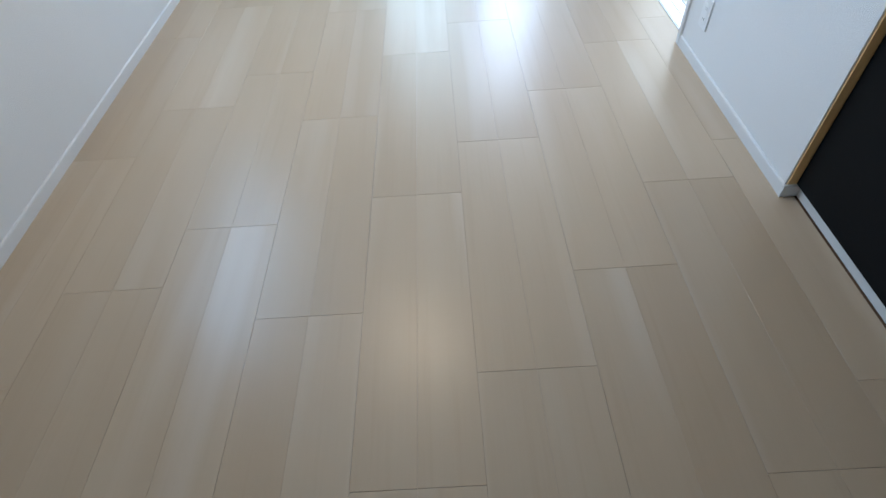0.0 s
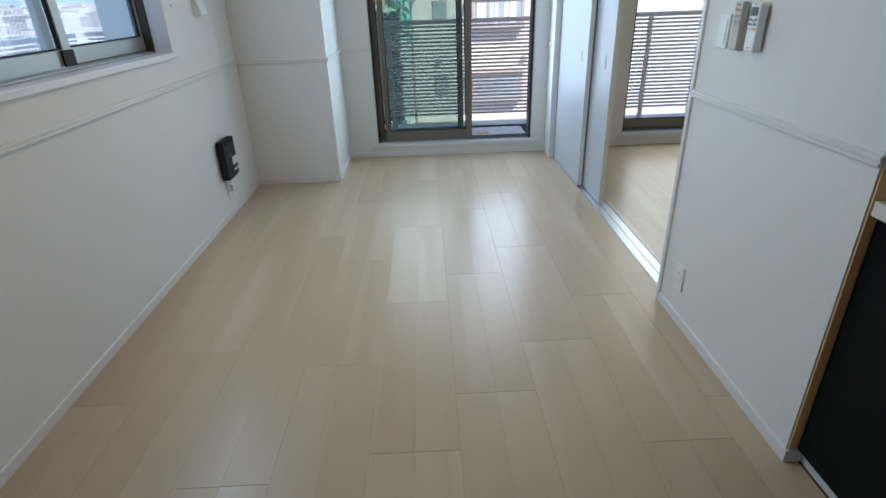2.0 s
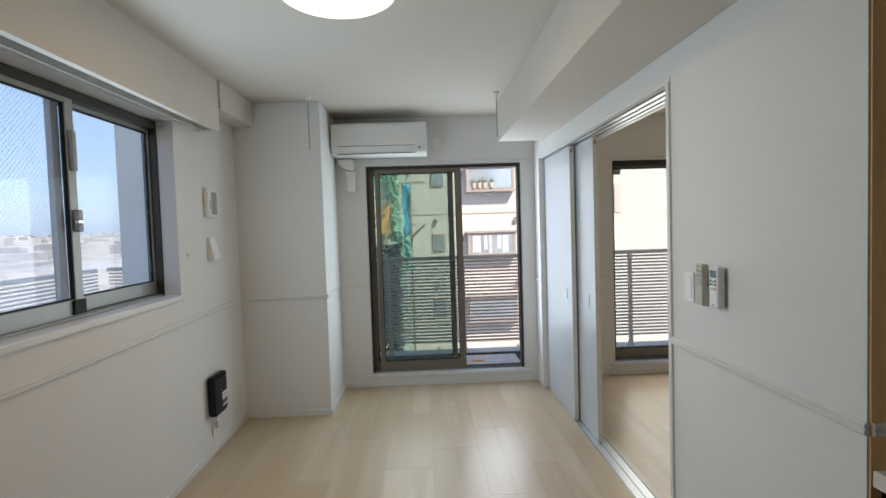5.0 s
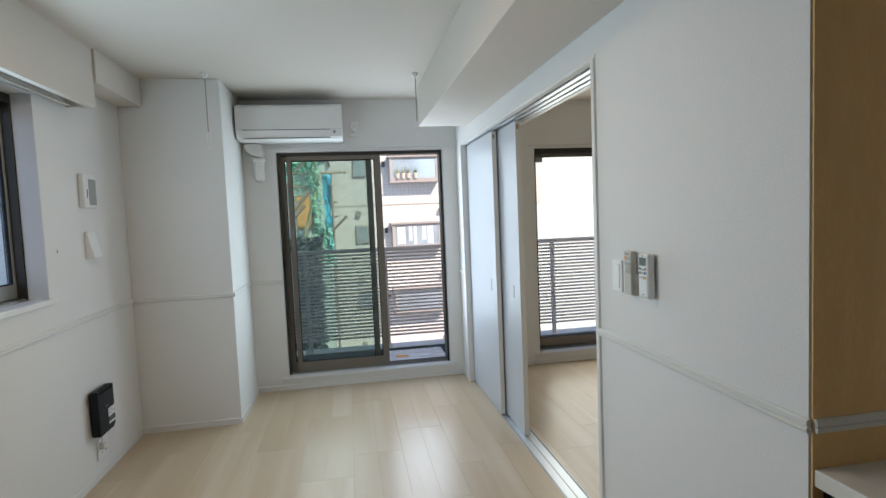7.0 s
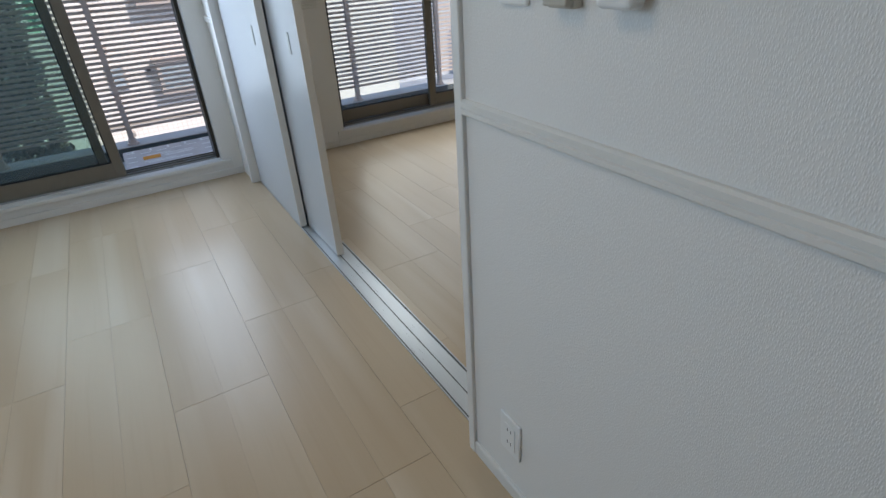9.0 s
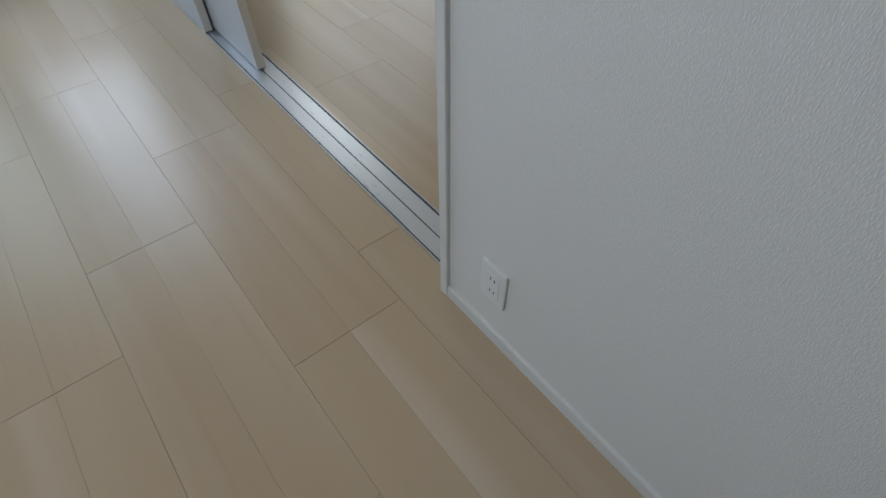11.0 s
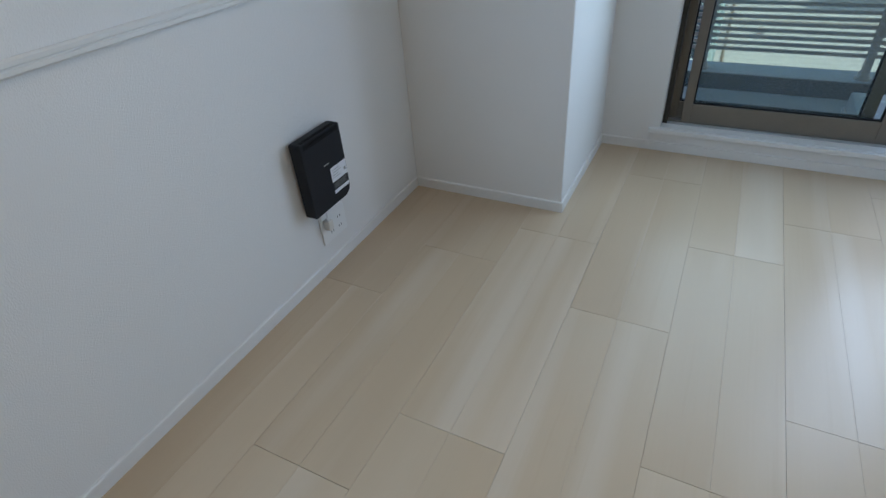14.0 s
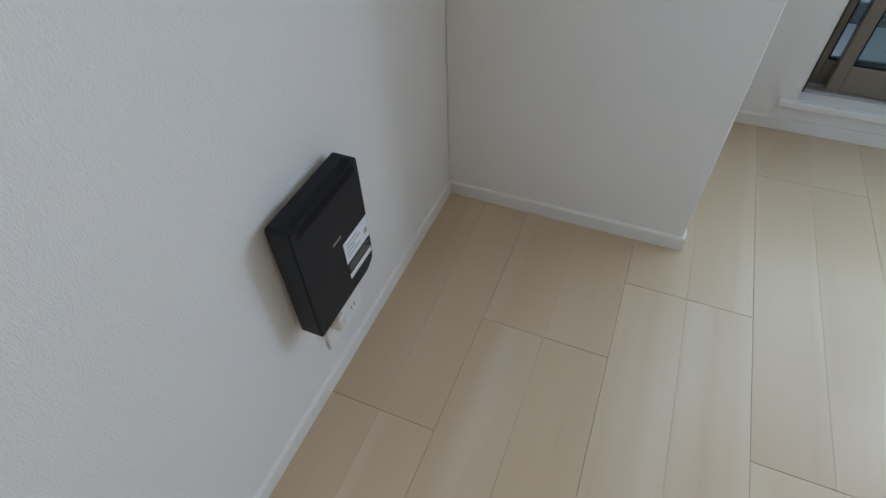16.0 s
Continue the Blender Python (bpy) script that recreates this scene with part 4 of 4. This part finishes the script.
def bay(x0, x1, z0, z1, parent, curtains, pots):
    b = part("window", boxes(((x0, TY - 0.45, z0), (x1, TY, z0 + 0.08)), ((x0 - 0.04, TY - 0.5, z1 - 0.08), (x1 + 0.04, TY, z1)), bevel=0.006), BAYFRAME, parent, "brown-grey bay window")
    y = TY - 0.43
    z0, z1 = z0 + 0.08, z1 - 0.08
    rows = [((x0 + 0.02, y, z0), (x0 + 0.12, y + 0.06, z1)), ((x1 - 0.12, y, z0), (x1 - 0.02, y + 0.06, z1)), ((x0 + 0.12, y, z0), (x1 - 0.12, y + 0.06, z0 + 0.07)), ((x0 + 0.12, y, z1 - 0.07), (x1 - 0.12, y + 0.06, z1)), ((x0 + 0.02, y + 0.06, z0), (x0 + 0.06, TY, z1)), ((x1 - 0.06, y + 0.06, z0), (x1 - 0.02, TY, z1))]
    part("frame", boxes(*rows, bevel=0.004), BAYFRAME, b)
    part("pane", boxes(((x0 + 0.12, y + 0.02, z0 + 0.07), (x1 - 0.12, y + 0.03, z1 - 0.07))), FARGLASS, b, "reflecting pane")
    if curtains:
        bm = bmesh.new()
        for x, w, z in ((0.20, 0.30, 0.1), (0.62, 0.14, 0.2), (0.80, 0.13, 0.06), (1.12, 0.16, 0.22), (1.32, 0.22, 0.08)):
            bm = bmesh.new()
            n = 5
            for i in range(n):
                a, c = x0 + x + w * i / n, x0 + x + w * (i + 1) / n
                prism(bm, [(a, y + 0.018), (c - 0.006, y + 0.018), (c - 0.012, y + 0.010), (a + 0.008, y + 0.010)], "z", z0 + z + 0.03 * (i % 2), z1 - 0.09)
            part("curtain", bm, CURTAIN, b, "white lace curtain")
    if pots:
        for x in (0.3, 0.5, 0.7, 0.95):
            part("plant_pot", rod(bmesh.new(), (x0 + x, y - 0.02, z0 + 0.07), (x0 + x, y - 0.02, z0 + 0.26), 0.06, 10, 0.09), TERRACOTTA, b, "terracotta plant pot")
        rnd = random.Random(3)
        for c in (0.3, 0.5, 0.7, 0.95):
            bm = bmesh.new()
            for i in range(26):
                x, z = x0 + c + rnd.gauss(0, 0.055), z0 + 0.25 + abs(rnd.gauss(0, 0.09))
                box(bm, (x, y - 0.06, z), (x + 0.022, y - 0.04, z + 0.03))
            part("plant", bm, POTPLANT, b, "small leafy plant")["kind"] = "stuff"
    return b


for k in range(-2, 3):
    zb = 2.67 + 2.45 * k
    bay(3.04, 4.88, zb, zb + 1.0, tb, k == -1, k == 0)
    w = part("window", boxes(((1.74, TY - 0.09, zb + 0.28), (2.22, TY - 0.005, zb + 0.94)), bevel=0.01), BAYFRAME, tb, "small brown-framed window")
    part("pane", boxes(((1.79, TY - 0.1, zb + 0.33), (2.17, TY - 0.085, zb + 0.88))), FARGLASS, w, "reflecting pane")
    for x in (1.88, 4.95):
        v = part("vent_hood", rod(bmesh.new(), (x, TY, zb - 1.02), (x, TY - 0.16, zb - 1.07), 0.09, 14), BAYFRAME, tb, "small round vent hood")
    part("wall_lamp", boxes(((2.80, TY - 0.10, zb + 0.62), (2.92, TY - 0.005, zb + 0.82)), bevel=0.01), INK, tb, "small dark vent cover")
    part("joint", boxes(((-3.2, TY - 0.012, zb - 0.81), (6.9, TY - 0.006, zb - 0.77))), GROUT, tb, "horizontal wall joint")

# ---- white building beyond the bedroom ----
wb = thing("white_building", "tall plain white building beyond the bedroom balcony", "building")
part("wall", boxes(((7.4, 18.0, -14), (10.24, 26.0, 14)), bevel=0.02), WHITEWASH, wb)
part("window", boxes(((8.05, 17.97, 1.72), (8.26, 17.999, 2.75)), bevel=0.005), TILE_PALE, wb, "narrow cream window screen")

# ---- building site: scaffold, nets, sheets ----
SY = 15.0
NET_PALE = plain("pale_green_net", (0.30, 0.66, 0.52), 0.9, vary=0.15, scale=2.5)
SITE_WALL = plain("pale_blue_grey_sheathing", (0.52, 0.62, 0.60), 0.8, vary=0.12, scale=1.5)
BAMBOO = plain("pale_scaffold_timber", (0.42, 0.40, 0.24), 0.6, vary=0.25, scale=5)
sc = thing("scaffold", "pipe scaffold with torn green netting and blue sheet", "scaffold")


def pole(name, a, b, r, material=PIPE, label=""):
    return part(name, rod(bmesh.new(), a, b, r, 8), material, sc, label)


for x, top in ((-2.0, 4.6), (-0.75, 4.6), (1.08, 2.68)):
    pole("pole", (x, SY, -14), (x, SY, top), 0.032)
pole("pole", (0.535, SY - 0.1, 1.06), (0.67, SY - 0.1, 3.35), 0.05, BAMBOO, "pale timber pole")
pole("pole", (0.31, SY - 0.15, 1.0), (0.79, SY - 0.15, 2.64), 0.05, BAMBOO, "pale timber pole")
pole("pole", (0.58, SY - 0.05, -14), (0.60, SY - 0.05, 3.2), 0.045)
for z, x1 in ((1.75, 0.05), (2.345, 0.6), (2.71, 1.5), (3.1, 0.62), (0.3, 1.0), (-1.5, 1.0)):
    pole("bar", (-2.3, SY - 0.08, z), (x1, SY - 0.08, z), 0.024)
for a, b, r in (((-0.45, 14.8, 1.17), (0.52, 14.8, 2.24), 0.055), ((-0.75, 14.8, 2.0), (0.0, 14.8, 2.47), 0.04), ((-0.2, 14.8, 1.2), (0.35, 14.8, 1.85), 0.045), ((1.08, 14.85, 1.15), (1.46, 14.7, 1.51), 0.035), ((0.15, 14.8, 2.75), (0.6, 14.8, 3.2), 0.03), ((-1.9, 14.8, 1.2), (-0.9, 14.8, 2.6), 0.045), ((-1.4, 14.85, 3.6), (-0.5, 14.8, 2.4), 0.04)):
    pole("brace", a, b, r)
for x, z in ((1.2, 2.71), (1.33, 2.71), (1.46, 2.71), (1.08, 2.35), (1.25, 1.32)):
    part("clamp", boxes(((x - 0.03, SY - 0.13, z - 0.045), (x + 0.03, SY - 0.04, z + 0.045)), bevel=0.008), PIPE, sc)
for z in (1.9, 1.5):
    pole("bar", (1.08, SY, z), (1.24, SY - 0.1, z + 0.02), 0.018)


def hung_sheet(name, x0, x1, z0, z1, y, material, label, seed, nx=26, nz=30, holes=0.0, lean=0.0):
    """A crumpled hanging sheet with thickness; holes leaves out some of its cells, lean shifts its top sideways."""
    rr = random.Random(seed)
    bm = bmesh.new()
    g = [[bm.verts.new((x0 + (x1 - x0) * i / nx + lean * j / nz + 0.10 * noise.noise((i * 0.3, j * 0.25, seed)), y + 0.25 * noise.noise((i * 0.22, j * 0.12, seed + 3)) + 0.06 * noise.noise((i * 0.9, j * 0.5, seed + 7)), z0 + (z1 - z0) * j / nz)) for j in range(nz + 1)] for i in range(nx + 1)]
    for i in range(nx):
        for j in range(nz):
            if rr.random() >= holes:
                bm.faces.new((g[i][j], g[i + 1][j], g[i + 1][j + 1], g[i][j + 1]))
    ext = bmesh.ops.extrude_face_region(bm, geom=bm.faces[:])
    bmesh.ops.translate(bm, verts=[v for v in ext["geom"] if isinstance(v, bmesh.types.BMVert)], vec=(0, 0.012, 0))
    return part(name, bm, material, sc, label)


hung_sheet("net", -2.2, 0.55, 2.72, 3.0, SY + 0.1, NETTING, "dark green netting band", 1, nx=80, nz=10, holes=0.1)
hung_sheet("net", -2.2, 0.62, 3.0, 4.4, SY + 0.12, NET_PALE, "pale green netting", 6, nx=80, nz=40, holes=0.12)
hung_sheet("net", -0.3, 0.7, 2.1, 2.75, SY + 0.05, NET_PALE, "pale green netting", 8, nx=60, nz=36, holes=0.5)
hung_sheet("net", 0.55, 0.85, 0.9, 3.1, SY - 0.2, NET_PALE, "pale green torn netting", 2, nx=18, nz=110, holes=0.4, lean=-0.1)
hung_sheet("tarpaulin", 0.86, 1.06, 0.6, 2.66, SY - 0.05, TARP, "blue-green sheet", 4, nx=8, nz=30)
hung_sheet("net", 0.80, 1.15, 0.2, 1.3, SY - 0.25, NET_PALE, "pale green netting", 9, nx=20, nz=50, holes=0.3, lean=-0.15)
hw = thing("site_house", "pale-sheathed house under construction behind the scaffold", "house")
part("wall", boxes(((-3.6, 16.4, -14), (0.86, 19.5, 3.3))), SITE_WALL, hw)
bm = bmesh.new()
for i in range(5):
    box(bm, (0.0 + i * 0.094, 16.34, 1.18), (0.09 + i * 0.094, 16.395, 2.16), 0.003)
part("door", bm, ORANGE, hw, "orange timber boards")
part("window", boxes(((0.0, 16.36, 2.36), (0.46, 16.395, 2.86))), FARGLASS, hw, "dark window")
part("roof", boxes(((-3.8, 16.2, 3.3), (0.95, 19.7, 3.38))), BAYFRAME, hw)


def bush(name, label, x0, x1, z0, z1, y0, y1, seed, count):
    t = thing(name, label, "hedge")
    rr = random.Random(seed)
    bm = bmesh.new()
    for i in range(count):
        a = rr.random()
        c = Vector((x0 + (x1 - x0) * rr.random(), y0 + (y1 - y0) * rr.random(), z0 + (z1 - z0) * (1 - a ** 1.5)))
        c.z += 0.35 * noise.noise((c.x * 1.3, c.y, seed))
        s = rr.uniform(0.05, 0.11)
        d = Vector((rr.uniform(-1, 1), rr.uniform(-1, 1), rr.uniform(-1, 1))).normalized()
        e = d.orthogonal().normalized()
        f = d.cross(e)
        bm.faces.new([bm.verts.new(c + p) for p in (e * s, f * s * 0.6, -e * s, -f * s * 0.6)])
    part("crown", bm, LEAF, t)
    part("trunk", rod(bmesh.new(), ((x0 + x1) / 2, (y0 + y1) / 2, -14), ((x0 + x1) / 2, (y0 + y1) / 2, z1 - 0.5), 0.15, 8, 0.08), PIPE, t)


bush("tree", "dark leafy tree in front of the scaffold", -2.6, 0.80, -4.5, 0.95, 12.9, 14.3, 4, 17000)

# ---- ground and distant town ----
structure("ground", boxes(((-3000, -3000, -14.5), (3000, 3000, -14.0))), GROUND, "blue-grey ground of the town, tinted as distance haze")
rnd = random.Random(11)


def town(name, label, place, count, material):
    bm = bmesh.new()
    for _ in range(count):
        x, y, w, d, h = place()
        lo, hi = (x - w, y - d, -14), (x + w, y + d, -14 + h)
        v = [bm.verts.new((a, b, c)) for a in (lo[0], hi[0]) for b in (lo[1], hi[1]) for c in (lo[2], hi[2])]
        for q in ((0, 1, 3, 2), (4, 6, 7, 5), (0, 4, 5, 1), (2, 3, 7, 6), (1, 5, 7, 3)):
            bm.faces.new([v[i] for i in q])
    ob = part(name, bm, material, None, label)
    tagged(ob, label, "buildings", kind="stuff")


def west():
    r = 60 + 1500 * rnd.random() ** 1.6
    a = rnd.uniform(radians(95), radians(175))
    return r * math.cos(a) - 10, r * math.sin(a), rnd.uniform(4, 9), rnd.uniform(4, 9), rnd.uniform(6, 12) + 0.008 * r


def north():
    r = 70 + 1500 * rnd.random() ** 1.6
    a = rnd.uniform(radians(20), radians(75))
    return r * math.cos(a) + 10, r * math.sin(a) + 10, rnd.uniform(4, 9), rnd.uniform(4, 9), rnd.uniform(6, 11) + 0.008 * r


town("distant_town", "low pale houses of the distant town", west, 1500, ROOFS)
town("distant_town", "low pale houses of the distant town", north, 1300, ROOFS)

# ---- floor boards ----
floor = structure("floor", bmesh.new(), BOARD, "pale maple floor boards laid lengthways, lightly glossy")
BW, BL = 0.303, 0.946
X_OF = 1.464                       # one long joint of the floor
JOINTS = {-5: 2.34, -4: 2.646, -3: 2.883, -2: 3.459, -1: 2.983, 0: 3.256, 1: 3.566, 2: 2.976, 3: 2.231}


def board_mesh(w, l, name="board"):
    """A board of two strips with a fine groove between them and eased edges."""
    bm = bmesh.new()
    half = w / 2
    strips = ((0.0003, half - 0.00012), (half + 0.00012, w - 0.0003)) if w > 0.2 else ((0.0003, w - 0.0003),)
    for a, b in strips:
        c, e = 0.0004, 0.0005
        top = [bm.verts.new(p) for p in ((a + c, e + c, 0), (b - c, e + c, 0), (b - c, l - e - c, 0), (a + c, l - e - c, 0))]
        mid = [bm.verts.new(p) for p in ((a, e, -c), (b, e, -c), (b, l - e, -c), (a, l - e, -c))]
        low = [bm.verts.new(p) for p in ((a, e, -0.0044), (b, e, -0.0044), (b, l - e, -0.0044), (a, l - e, -0.0044))]
        bm.faces.new(top)
        for p, q in ((top, mid), (mid, low)):
            for i in range(4):
                bm.faces.new((p[i], q[i], q[(i + 1) % 4], p[(i + 1) % 4]))
    return mesh_of(name, bm, BOARD)


MESHES = {}


def lay(x0, x1, y0, y1):
    w, l = round(x1 - x0, 3), round(y1 - y0, 3)
    if w < 0.012 or l < 0.02:
        return
    if (w, l) not in MESHES:
        MESHES[(w, l)] = board_mesh(w, l)
    ob = new("board", MESHES[(w, l)])
    ob.parent, ob.location = floor, (x0, y0, 0)


def lay_room(x_lo, x_hi, y_lo, y_hi, shift=0.0):
    k = math.floor((x_lo - X_OF) / BW)
    while X_OF + k * BW < x_hi:
        x0, x1 = max(x_lo, X_OF + k * BW), min(x_hi, X_OF + (k + 1) * BW)
        j = JOINTS.get(k, 2.5 + (k * 0.31) % BL) + shift
        y = j - math.ceil((j - y_lo) / BL) * BL
        while y < y_hi:
            lay(x0, x1, max(y, y_lo), min(y + BL, y_hi))
            y += BL
        k += 1


lay_room(0.0, RW + 0.04, BACK, FAR - 0.001)
lay_room(RW + 0.1595, BED_X, BED_BACK, BFAR - 0.001, 0.2)
